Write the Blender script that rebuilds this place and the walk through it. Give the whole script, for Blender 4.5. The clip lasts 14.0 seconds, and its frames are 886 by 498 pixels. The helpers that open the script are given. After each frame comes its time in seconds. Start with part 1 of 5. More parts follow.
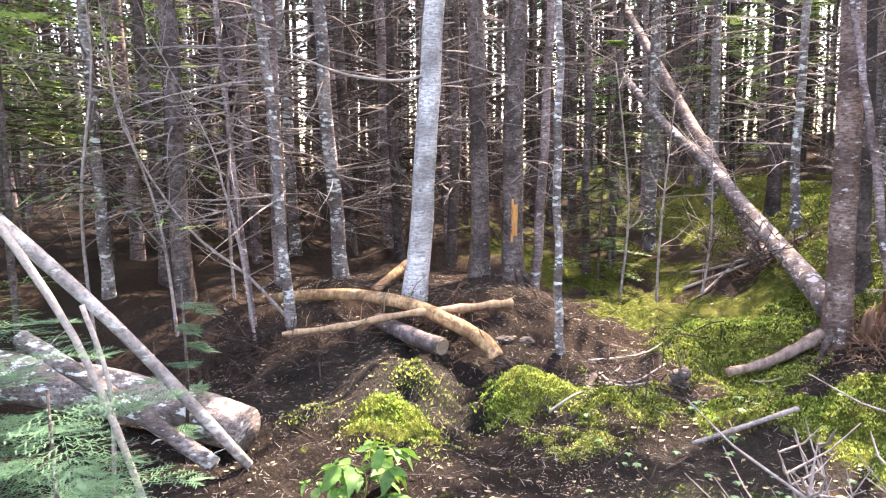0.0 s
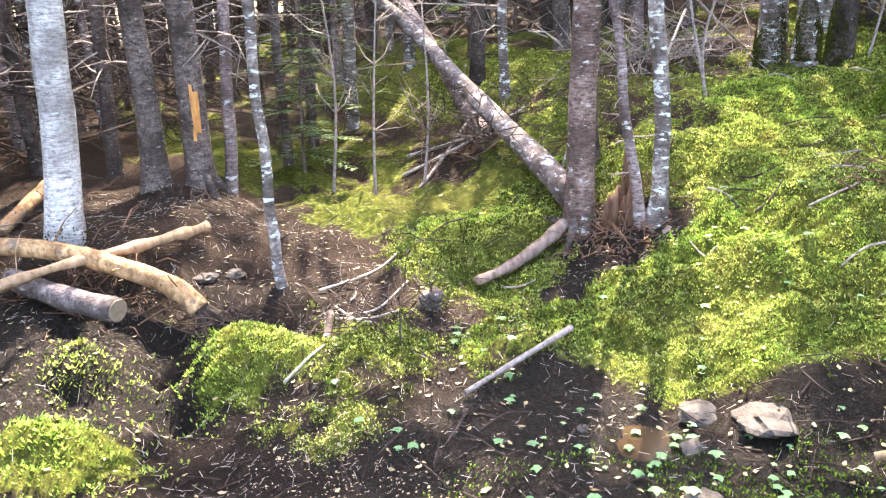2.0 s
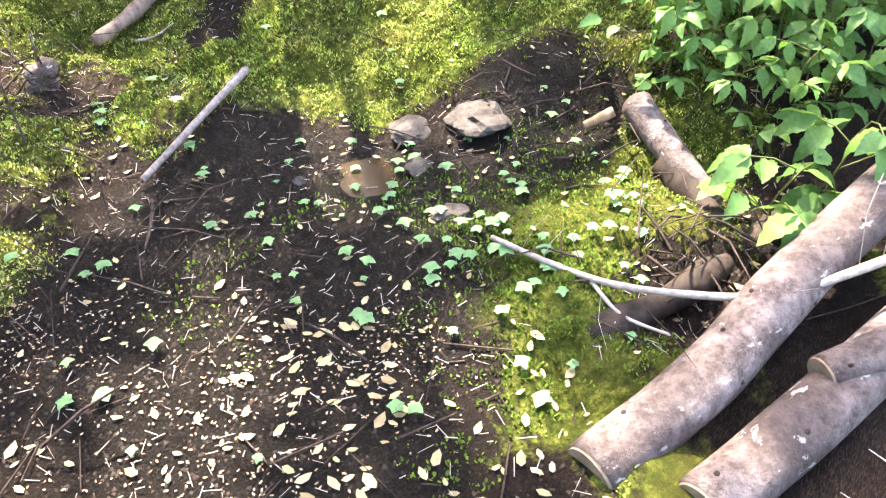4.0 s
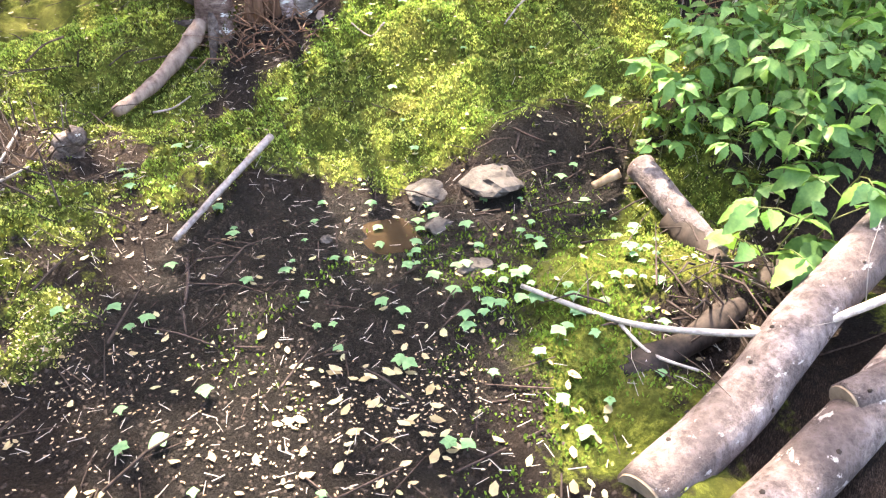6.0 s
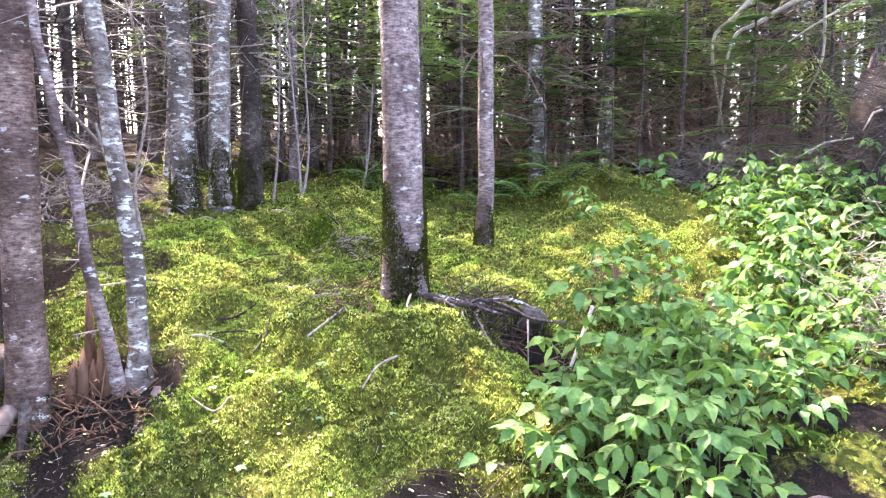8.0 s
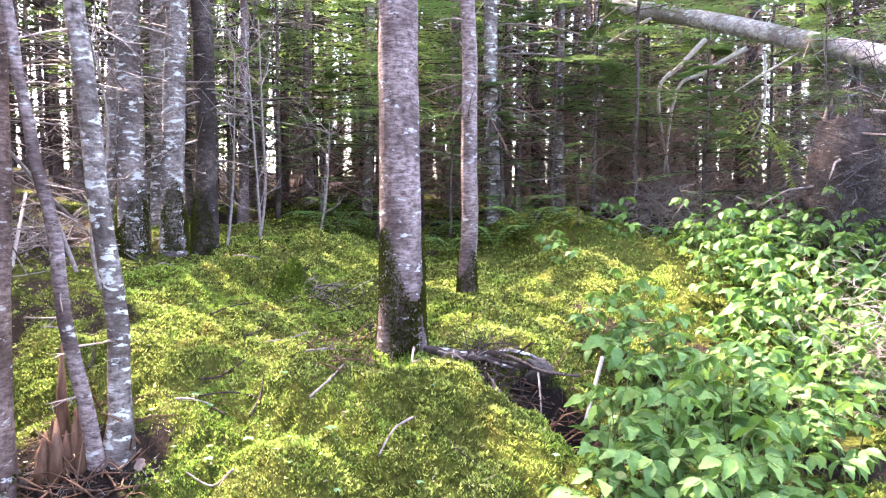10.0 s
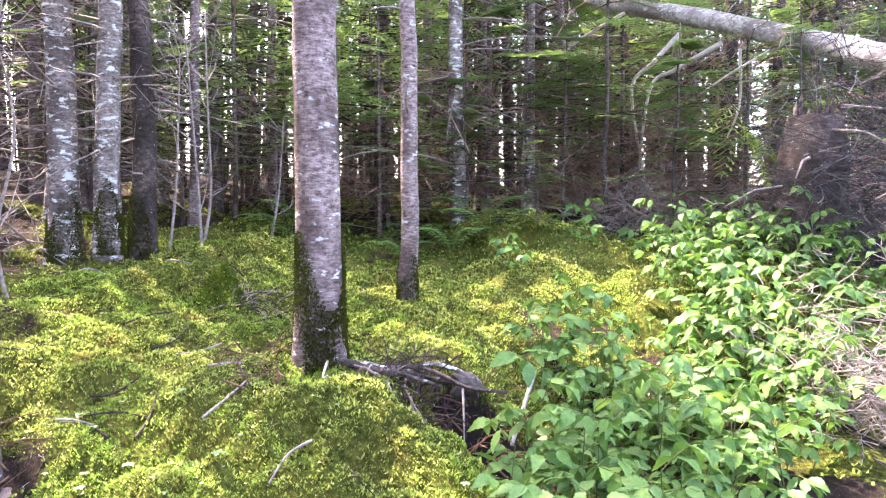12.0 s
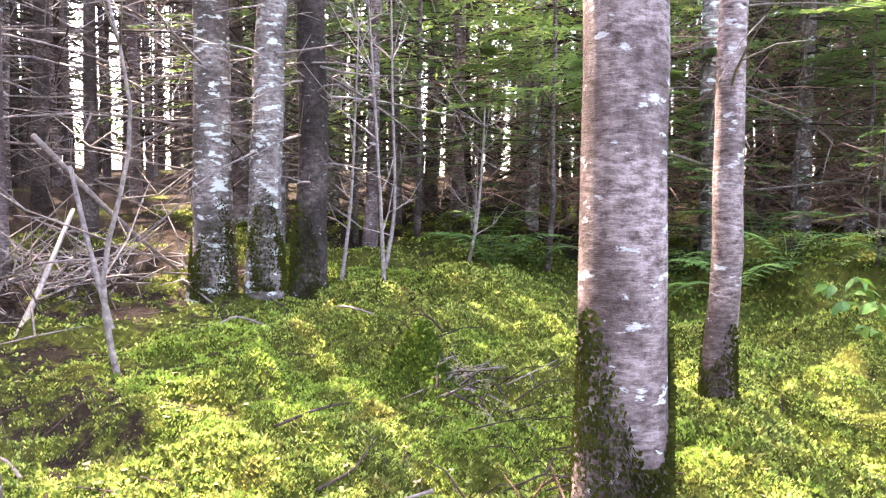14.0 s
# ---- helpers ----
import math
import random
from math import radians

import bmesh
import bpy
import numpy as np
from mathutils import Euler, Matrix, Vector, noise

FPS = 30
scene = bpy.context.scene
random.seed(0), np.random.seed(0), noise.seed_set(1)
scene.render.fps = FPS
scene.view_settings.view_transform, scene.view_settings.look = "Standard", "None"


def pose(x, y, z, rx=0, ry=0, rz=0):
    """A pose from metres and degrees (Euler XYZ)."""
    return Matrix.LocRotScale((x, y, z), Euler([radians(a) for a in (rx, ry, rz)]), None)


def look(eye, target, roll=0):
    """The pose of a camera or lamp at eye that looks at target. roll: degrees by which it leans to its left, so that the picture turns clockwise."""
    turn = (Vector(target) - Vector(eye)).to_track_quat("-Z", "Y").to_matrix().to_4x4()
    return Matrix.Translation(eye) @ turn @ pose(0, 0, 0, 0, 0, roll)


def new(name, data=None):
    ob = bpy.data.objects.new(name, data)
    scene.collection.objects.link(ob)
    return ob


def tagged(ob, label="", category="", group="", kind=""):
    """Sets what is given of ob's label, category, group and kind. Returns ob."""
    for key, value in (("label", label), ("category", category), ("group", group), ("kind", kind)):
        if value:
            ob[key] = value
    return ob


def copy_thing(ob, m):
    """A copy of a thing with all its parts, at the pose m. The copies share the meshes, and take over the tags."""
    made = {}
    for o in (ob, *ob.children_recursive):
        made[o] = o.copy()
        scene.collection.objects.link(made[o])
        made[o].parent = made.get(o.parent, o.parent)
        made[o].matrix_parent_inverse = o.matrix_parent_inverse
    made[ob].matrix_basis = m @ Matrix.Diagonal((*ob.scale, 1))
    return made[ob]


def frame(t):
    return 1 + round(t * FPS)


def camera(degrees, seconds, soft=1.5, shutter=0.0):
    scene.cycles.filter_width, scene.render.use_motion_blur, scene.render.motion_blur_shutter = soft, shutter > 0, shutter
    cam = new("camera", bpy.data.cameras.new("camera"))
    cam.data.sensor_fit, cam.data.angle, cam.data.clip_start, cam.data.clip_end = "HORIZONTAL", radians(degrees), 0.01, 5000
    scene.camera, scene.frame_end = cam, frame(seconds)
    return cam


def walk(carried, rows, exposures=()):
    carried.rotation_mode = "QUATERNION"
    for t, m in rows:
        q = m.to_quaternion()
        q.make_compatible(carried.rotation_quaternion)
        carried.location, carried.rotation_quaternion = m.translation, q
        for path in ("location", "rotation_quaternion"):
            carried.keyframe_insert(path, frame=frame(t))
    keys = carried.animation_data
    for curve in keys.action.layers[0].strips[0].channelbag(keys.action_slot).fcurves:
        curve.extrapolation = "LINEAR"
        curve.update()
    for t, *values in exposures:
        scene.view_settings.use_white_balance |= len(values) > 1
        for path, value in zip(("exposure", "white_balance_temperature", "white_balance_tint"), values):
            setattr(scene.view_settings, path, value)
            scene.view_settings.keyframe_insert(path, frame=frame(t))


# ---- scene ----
cam = camera(63.4, 14.0, 1.25)
PATH = [
    (0, (0.124, 0.016, 1.544), (0.045, 2.002, 1.324), -0.65),
    (0.5, (0.045, 0.474, 1.603), (0.073, 2.457, 1.351), -0.85),
    (1, (0.065, 0.772, 1.648), (0.235, 2.74, 1.331), -1.07),
    (1.5, (0.129, 1.025, 1.666), (0.551, 2.919, 1.178), -1.66),
    (2, (0.155, 1.266, 1.627), (0.881, 3.03, 1.026), -1.81),
    (2.5, (0.139, 1.581, 1.544), (1.154, 3.149, 0.831), -2.03),
    (3, (0.231, 1.741, 1.526), (1.466, 3.052, 0.655), -2.17),
    (3.5, (0.232, 1.793, 1.389), (1.549, 2.82, 0.288), -1.50),
    (3.7, (0.229, 1.793, 1.389), (1.492, 2.726, 0.151), -1.53),
    (5.8, (-0.061, 1.863, 1.385), (1.306, 2.737, 0.216), -0.45),
    (6, (-0.052, 1.89, 1.398), (1.378, 2.797, 0.332), -0.39),
    (6.2, (-0.004, 1.939, 1.436), (1.492, 2.877, 0.497), -0.32),
    (6.5, (0.065, 1.982, 1.483), (1.641, 2.963, 0.738), -0.27),
    (7, (0.124, 2.044, 1.535), (1.785, 3.043, 1.042), -0.17),
    (7.5, (0.103, 2.049, 1.527), (1.847, 2.966, 1.185), -0.10),
    (8, (0.096, 2.128, 1.46), (1.986, 2.753, 1.263), -0.08),
    (8.5, (0.091, 2.26, 1.446), (2.052, 2.632, 1.319), -0.26),
    (9, (0.15, 2.563, 1.461), (2.125, 2.862, 1.362), -0.14),
    (9.2, (0.136, 2.685, 1.478), (2.106, 3.018, 1.385), -0.05),
    (11.3, (0.328, 2.685, 1.514), (2.285, 3.088, 1.424), 0.32),
    (11.5, (0.379, 2.601, 1.499), (2.34, 2.983, 1.409), 0.23),
    (12, (0.559, 2.335, 1.502), (2.518, 2.725, 1.419), 0.13),
    (12.5, (0.739, 2.293, 1.43), (2.682, 2.761, 1.346), 0.30),
    (13, (1.27, 2.626, 1.398), (3.186, 3.192, 1.311), 0.44),
    (13.5, (1.784, 3.006, 1.565), (3.659, 3.695, 1.475), 0.67),
    (14, (2.15, 3.389, 1.682), (3.981, 4.187, 1.585), 0.78),
]
walk(cam, [(t, look(eye, target, roll)) for t, eye, target, roll in PATH], [(0, 3.7, 7600, 19), (2, 4.05, 7300, 13), (4, 3.85, 7300, 12), (6, 3.9, 7500, 13), (8, 4.05, 6900, 23), (12.5, 4.15, 7000, 25), (14, 4.3, 7500, 23)])

# ---- world and sun: a high sun ahead of the path, seen through a broken canopy ----
SUN_AZ, SUN_EL = math.atan2(0.55, 0.83), radians(56)   # azimuth from +y towards +x
world = bpy.data.worlds.new("forest_sky")
scene.world = world
world.use_nodes = True
wn = world.node_tree.nodes
sky = wn.new("ShaderNodeTexSky")
sky.sky_type = "NISHITA"
sky.sun_disc = False
sky.sun_elevation, sky.sun_rotation = SUN_EL, SUN_AZ
sky.dust_density, sky.air_density = 3.0, 1.0
wn["Background"].inputs["Strength"].default_value = 0.15
world.node_tree.links.new(sky.outputs[0], wn["Background"].inputs["Color"])
sun = new("sun", bpy.data.lights.new("sun", "SUN"))
sun.data.energy, sun.data.angle, sun.data.color = 2.6, radians(0.6), (1.0, 0.94, 0.84)
to_sun = Vector((math.sin(SUN_AZ) * math.cos(SUN_EL), math.cos(SUN_AZ) * math.cos(SUN_EL), math.sin(SUN_EL)))
sun.matrix_world = look(to_sun * 40, (0, 0, 0))

RNG = random.Random(7)
NPR = np.random.default_rng(7)


# ---- materials ----
def material(name):
    m = bpy.data.materials.new(name)
    m.use_nodes = True
    return m, m.node_tree.nodes, m.node_tree.links, m.node_tree.nodes["Principled BSDF"]


def coords(n, l, scale, space="Object", shift=True):
    tc, mp = n.new("ShaderNodeTexCoord"), n.new("ShaderNodeMapping")
    mp.inputs["Scale"].default_value = scale
    l.new(tc.outputs[space], mp.inputs["Vector"])
    if shift:
        oi, mul = n.new("ShaderNodeObjectInfo"), n.new("ShaderNodeVectorMath")
        mul.operation = "SCALE"
        mul.inputs[0].default_value = (37.0, 11.0, 23.0)
        l.new(oi.outputs["Random"], mul.inputs["Scale"])
        l.new(mul.outputs[0], mp.inputs["Location"])
    return mp.outputs[0]


def noise_tex(n, l, vec, scale, detail=4.0, rough=0.55):
    t = n.new("ShaderNodeTexNoise")
    t.inputs["Scale"].default_value, t.inputs["Detail"].default_value, t.inputs["Roughness"].default_value = scale, detail, rough
    l.new(vec, t.inputs["Vector"])
    return t.outputs["Fac"]


def ramp(n, l, fac, stops):
    r = n.new("ShaderNodeValToRGB")
    e = r.color_ramp.elements
    while len(e) < len(stops):
        e.new(0.5)
    for k, (p, c) in enumerate(stops):
        e[k].position = p
        e[k].color = (*c, 1) if len(c) == 3 else c
    l.new(fac, r.inputs[0])
    return r.outputs["Color"]


def mixc(n, l, fac, a, b, mode="MIX"):
    m = n.new("ShaderNodeMix")
    m.data_type, m.blend_type = "RGBA", mode
    for sock, v in ((m.inputs[0], fac), (m.inputs[6], a), (m.inputs[7], b)):
        if isinstance(v, (int, float)):
            sock.default_value = v
        elif isinstance(v, tuple):
            sock.default_value = (*v, 1)
        else:
            l.new(v, sock)
    return m.outputs[2]


def bump(n, l, b, height, strength, dist=0.01):
    bm = n.new("ShaderNodeBump")
    bm.inputs["Strength"].default_value, bm.inputs["Distance"].default_value = strength, dist
    l.new(height, bm.inputs["Height"])
    l.new(bm.outputs[0], b.inputs["Normal"])


def bark(name, dark, mid, light, lichen, amount, band=9.0, rough=0.85, flaky=14.0):
    """Trunk bark: fine horizontal bands, scaly grain and pale lichen blotches."""
    m, n, l, b = material(name)
    v = coords(n, l, (1, 1, 1))
    rings = noise_tex(n, l, coords(n, l, (3.2, 3.2, band)), 6.0, 6, 0.72)
    grain = noise_tex(n, l, v, flaky * 4, 5, 0.7)
    big = noise_tex(n, l, v, 3.0, 3)
    col = ramp(n, l, rings, [(0.41, dark), (0.5, mid), (0.6, light)])
    col = mixc(n, l, 0.45, col, ramp(n, l, grain, [(0.35, dark), (0.65, light)]))
    col = mixc(n, l, ramp(n, l, big, [(0.42, (0, 0, 0)), (0.6, (0.7,) * 3)]), col, dark)
    blot = noise_tex(n, l, coords(n, l, (1, 1, 2.6)), flaky, 5, 0.65)
    mask = ramp(n, l, blot, [(1 - amount, (0, 0, 0)), (1 - amount + 0.035, (1, 1, 1))])
    col = mixc(n, l, mask, col, mixc(n, l, grain, lichen, tuple(c * 0.7 for c in lichen)))
    l.new(col, b.inputs["Base Color"])
    b.inputs["Roughness"].default_value = rough
    b.inputs["Specular IOR Level"].default_value = 0.15
    add = n.new("ShaderNodeMath")
    l.new(rings, add.inputs[0])
    l.new(grain, add.inputs[1])
    bump(n, l, b, add.outputs[0], 0.8, 0.012)
    return m


def grained(name, a, bcol, scale=30.0, stretch=(1, 1, 1), rough=0.8, strength=0.5, dist=0.006):
    m, n, l, b = material(name)
    v = coords(n, l, stretch)
    f = noise_tex(n, l, v, scale, 6, 0.65)
    g = noise_tex(n, l, coords(n, l, (1, 1, 1)), scale * 0.17, 3)
    col = mixc(n, l, g, ramp(n, l, f, [(0.3, a), (0.7, bcol)]), tuple(0.55 * c for c in a))
    l.new(mixc(n, l, 0.45, col, ramp(n, l, f, [(0.3, a), (0.7, bcol)])), b.inputs["Base Color"])
    b.inputs["Roughness"].default_value = rough
    b.inputs["Specular IOR Level"].default_value = 0.15
    bump(n, l, b, f, strength, dist)
    return m


def leafy(name, colours, trans=0.35, rough=0.5, island=True, sheen=0.5):
    """Leaves, needles and moss sprigs: each piece has its own shade; light passes through."""
    m, n, l, b = material(name)
    if island:
        rnd = n.new("ShaderNodeNewGeometry").outputs["Random Per Island"]
    else:
        rnd = n.new("ShaderNodeObjectInfo").outputs["Random"]
    k = len(colours) - 1
    col = ramp(n, l, rnd, [(i / k, c) for i, c in enumerate(colours)])
    vein = noise_tex(n, l, coords(n, l, (1, 1, 1), shift=False), 60.0, 3)
    patch = noise_tex(n, l, coords(n, l, (1, 1, 1), shift=False), 2.2, 4, 0.6)
    col = mixc(n, l, 0.35, col, ramp(n, l, patch, [(0.35, colours[0]), (0.65, colours[-1])]))
    col = mixc(n, l, 0.25, col, ramp(n, l, vein, [(0.3, colours[0]), (0.7, colours[-1])]))
    l.new(col, b.inputs["Base Color"])
    b.inputs["Roughness"].default_value = rough
    b.inputs["Specular IOR Level"].default_value = sheen
    tr, mx = n.new("ShaderNodeBsdfTranslucent"), n.new("ShaderNodeMixShader")
    l.new(mixc(n, l, 1.0, col, (1.0, 1.0, 0.7), "MULTIPLY"), tr.inputs["Color"])
    mx.inputs[0].default_value = trans
    l.new(b.outputs[0], mx.inputs[1])
    l.new(tr.outputs[0], mx.inputs[2])
    l.new(mx.outputs[0], n["Material Output"].inputs["Surface"])
    return m


def ground_material():
    """Forest floor: moss, needle litter and wet black mud after the cover stored in the mesh."""
    m, n, l, b = material("forest_floor")
    at = n.new("ShaderNodeAttribute")
    at.attribute_name = "cover"
    sep = n.new("ShaderNodeSeparateColor")
    l.new(at.outputs["Color"], sep.inputs[0])
    v = coords(n, l, (1, 1, 1), shift=False)
    fine, mid, big = noise_tex(n, l, v, 130, 6, 0.75), noise_tex(n, l, v, 26, 5, 0.65), noise_tex(n, l, v, 2.5, 4, 0.6)
    needles = noise_tex(n, l, coords(n, l, (1, 7, 1), shift=False), 60, 5, 0.7)
    soil = ramp(n, l, fine, [(0.3, (0.008, 0.006, 0.005)), (0.6, (0.028, 0.021, 0.018)), (0.8, (0.1, 0.08, 0.068))])
    litter = ramp(n, l, needles, [(0.3, (0.01, 0.007, 0.006)), (0.5, (0.032, 0.022, 0.017)), (0.62, (0.08, 0.055, 0.043)), (0.76, (0.22, 0.165, 0.13))])
    moss = ramp(n, l, mid, [(0.3, (0.025, 0.03, 0.008)), (0.5, (0.08, 0.095, 0.018)), (0.7, (0.24, 0.26, 0.05))])
    moss = mixc(n, l, ramp(n, l, fine, [(0.35, (0.75,) * 3), (0.6, (0, 0, 0))]), moss, (0.03, 0.04, 0.006))
    moss = mixc(n, l, ramp(n, l, big, [(0.45, (0, 0, 0)), (0.7, (0.6,) * 3)]), moss, (0.13, 0.12, 0.03))

    def edge(sock, lo=0.42, hi=0.58):
        a = n.new("ShaderNodeMath")
        a.operation = "MULTIPLY_ADD"
        l.new(mid, a.inputs[0])
        a.inputs[1].default_value = 0.7
        l.new(sock, a.inputs[2])
        s = n.new("ShaderNodeMath")
        s.operation = "SUBTRACT"
        l.new(a.outputs[0], s.inputs[0])
        s.inputs[1].default_value = 0.35
        return ramp(n, l, s.outputs[0], [(lo, (0, 0, 0)), (hi, (1, 1, 1))])

    col = mixc(n, l, edge(sep.outputs[1]), soil, litter)
    col = mixc(n, l, edge(sep.outputs[0]), col, moss)
    wet = edge(sep.outputs[2])
    col = mixc(n, l, wet, col, ramp(n, l, fine, [(0.36, (0.007, 0.006, 0.005)), (0.56, (0.022, 0.018, 0.016)), (0.68, (0.06, 0.05, 0.044)), (0.78, (0.17, 0.145, 0.125))]))
    l.new(col, b.inputs["Base Color"])
    l.new(ramp(n, l, wet, [(0, (0.95,) * 3), (1, (0.5,) * 3)]), b.inputs["Roughness"])
    l.new(ramp(n, l, wet, [(0, (0.06,) * 3), (1, (0.08,) * 3)]), b.inputs["Specular IOR Level"])
    add = n.new("ShaderNodeMath")
    l.new(fine, add.inputs[0])
    l.new(mid, add.inputs[1])
    bump(n, l, b, add.outputs[0], 1.0, 0.025)
    return m


def moss_material():
    """Moss sprigs: yellow tips, green patches, olive-brown old cushions and dark specks, in patches of several sizes.
    """
    m, n, l, b = material("moss_sprigs")
    v = coords(n, l, (1, 1, 1), shift=False)
    rnd = n.new("ShaderNodeNewGeometry").outputs["Random Per Island"]
    col = ramp(n, l, rnd, [(0.0, (0.05, 0.08, 0.02)), (0.3, (0.175, 0.24, 0.05)), (0.65, (0.34, 0.41, 0.085)), (1.0, (0.53, 0.55, 0.17))])
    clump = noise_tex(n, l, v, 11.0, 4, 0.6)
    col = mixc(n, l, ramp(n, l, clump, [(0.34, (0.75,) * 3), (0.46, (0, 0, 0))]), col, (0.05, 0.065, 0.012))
    # fine noise darkens small specks of the moss colour
    dark_specks = noise_tex(n, l, v, 34.0, 3, 0.6)
    col = mixc(n, l, ramp(n, l, dark_specks, [(0.38, (0.8,) * 3), (0.47, (0, 0, 0))]), col, (0.035, 0.042, 0.012))
    green = noise_tex(n, l, v, 1.7, 3, 0.6)
    col = mixc(n, l, ramp(n, l, green, [(0.46, (0, 0, 0)), (0.62, (0.7,) * 3)]), col, mixc(n, l, rnd, (0.09, 0.17, 0.025), (0.3, 0.44, 0.07)))
    old = noise_tex(n, l, coords(n, l, (1, 1.3, 1), shift=False), 3.1, 5, 0.65)
    col = mixc(n, l, ramp(n, l, old, [(0.54, (0, 0, 0)), (0.66, (0.7,) * 3)]), col, mixc(n, l, rnd, (0.1, 0.075, 0.022), (0.3, 0.24, 0.08)))
    l.new(col, b.inputs["Base Color"])
    b.inputs["Roughness"].default_value = 0.8
    b.inputs["Specular IOR Level"].default_value = 0.08
    tr, mx = n.new("ShaderNodeBsdfTranslucent"), n.new("ShaderNodeMixShader")
    l.new(col, tr.inputs["Color"])
    mx.inputs[0].default_value = 0.35
    l.new(b.outputs[0], mx.inputs[1])
    l.new(tr.outputs[0], mx.inputs[2])
    l.new(mx.outputs[0], n["Material Output"].inputs["Surface"])
    return m


M_GROUND = ground_material()
M_BIRCH = bark("white_birch_bark", (0.14, 0.12, 0.115), (0.56, 0.52, 0.52), (0.86, 0.83, 0.82), (0.5, 0.56, 0.52), 0.38, 16, 0.6, 9)
M_FIR = bark("grey_fir_bark", (0.05, 0.032, 0.029), (0.2, 0.138, 0.13), (0.43, 0.335, 0.33), (0.55, 0.53, 0.53), 0.4, 13, 0.8, 8)
M_PALE = bark("pale_lichened_bark", (0.05, 0.037, 0.032), (0.2, 0.155, 0.143), (0.42, 0.36, 0.34), (0.64, 0.65, 0.62), 0.44, 9, 0.8, 9)
M_DARK = bark("dark_spruce_bark", (0.018, 0.013, 0.011), (0.065, 0.048, 0.043), (0.15, 0.115, 0.105), (0.3, 0.3, 0.28), 0.36, 5, 0.9, 16)
M_MID = bark("brown_spruce_bark", (0.03, 0.021, 0.018), (0.115, 0.083, 0.074), (0.25, 0.2, 0.185), (0.4, 0.39, 0.37), 0.37, 6, 0.9, 15)
M_RED = bark("reddish_fir_bark", (0.045, 0.025, 0.02), (0.2, 0.122, 0.102), (0.4, 0.29, 0.26), (0.56, 0.52, 0.5), 0.39, 13, 0.8, 10)
M_TWIG = grained("dead_grey_twigs", (0.11, 0.083, 0.075), (0.46, 0.385, 0.36), 40, (1, 1, 1), 0.85)
M_TWIG_RED = grained("reddish_dead_twigs", (0.14, 0.075, 0.06), (0.46, 0.3, 0.25), 40, (1, 1, 1), 0.85)
M_TWIG_DK = grained("dead_brown_twigs", (0.018, 0.012, 0.01), (0.1, 0.07, 0.06), 40, (1, 1, 1), 0.9)
M_TWIG_GREY = grained("dead_grey_spruce_twigs", (0.018, 0.017, 0.019), (0.12, 0.115, 0.125), 40, (1, 1, 1), 0.9)
M_TWIG_PALE = grained("bleached_twigs", (0.24, 0.2, 0.175), (0.55, 0.48, 0.43), 50, (1, 1, 1), 0.85)
M_LOG = bark("weathered_log_bark", (0.045, 0.032, 0.03), (0.15, 0.115, 0.11), (0.27, 0.22, 0.212), (0.38, 0.34, 0.32), 0.38, 3, 0.7, 12)
M_FLAKE = bark("flaking_fallen_bark", (0.05, 0.035, 0.03), (0.16, 0.12, 0.11), (0.32, 0.27, 0.265), (0.48, 0.44, 0.45), 0.44, 2.5, 0.8, 10)
M_MOSSDK = leafy("dark_trunk_moss", [(0.018, 0.02, 0.007), (0.045, 0.05, 0.011), (0.085, 0.092, 0.018)], 0.15, 0.9, True, 0.05)
M_PEELED = bark("peeled_orange_wood", (0.11, 0.055, 0.028), (0.43, 0.235, 0.1), (0.64, 0.42, 0.24), (0.2, 0.14, 0.11), 0.43, 1.5, 0.7, 9)
M_WOUND = grained("torn_orange_bark", (0.42, 0.16, 0.045), (0.78, 0.42, 0.16), 24, (1, 1, 0.3), 0.7)
M_TAN = grained("split_tan_wood", (0.2, 0.115, 0.06), (0.56, 0.39, 0.26), 34, (1, 1, 0.25), 0.7)
M_ROT = grained("rotten_black_wood", (0.012, 0.009, 0.008), (0.07, 0.05, 0.04), 26, (1, 1, 0.4), 0.8)
M_ROTRED = grained("rotten_red_wood", (0.05, 0.026, 0.018), (0.27, 0.15, 0.1), 30, (1, 1, 0.2), 0.85)
M_CUT = grained("sawn_end_grain", (0.16, 0.115, 0.08), (0.34, 0.26, 0.19), 30, (1, 1, 1), 0.8)
M_ROCK = grained("grey_field_stone", (0.03, 0.025, 0.022), (0.13, 0.11, 0.1), 16, (1, 1, 1), 0.7, 0.8, 0.02)
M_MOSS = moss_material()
M_GREENMOSS = leafy("deep_green_moss", [(0.03, 0.055, 0.01), (0.08, 0.14, 0.02), (0.16, 0.24, 0.035)], 0.3, 0.8, True, 0.08)
# litter coloured pale to paint in patches of sunlight
M_SUN_LITTER = leafy("sun_patch_litter", [(0.12, 0.075, 0.045), (0.3, 0.21, 0.14), (0.5, 0.39, 0.28)], 0.1, 0.8, True, 0.1)
M_NEEDLE = leafy("conifer_needles", [(0.06, 0.12, 0.055), (0.14, 0.25, 0.09), (0.28, 0.38, 0.14)], 0.45, 0.55, True, 0.25)
M_CANOPY = leafy("canopy_needles", [(0.02, 0.04, 0.018), (0.06, 0.105, 0.036)], 0.25, 0.7, True, 0.15)
M_LEAF = leafy("green_shrub_leaves", [(0.025, 0.075, 0.018), (0.06, 0.16, 0.04), (0.16, 0.3, 0.055), (0.07, 0.18, 0.075), (0.22, 0.36, 0.09)], 0.36, 0.5, False, 0.22)
# brighter copy of the fir needles: sunlight put into the colour
M_LIME = leafy("sun_painted_needles", [(0.24, 0.34, 0.07), (0.42, 0.52, 0.14), (0.55, 0.62, 0.22)], 0.5, 0.6, True, 0.2)
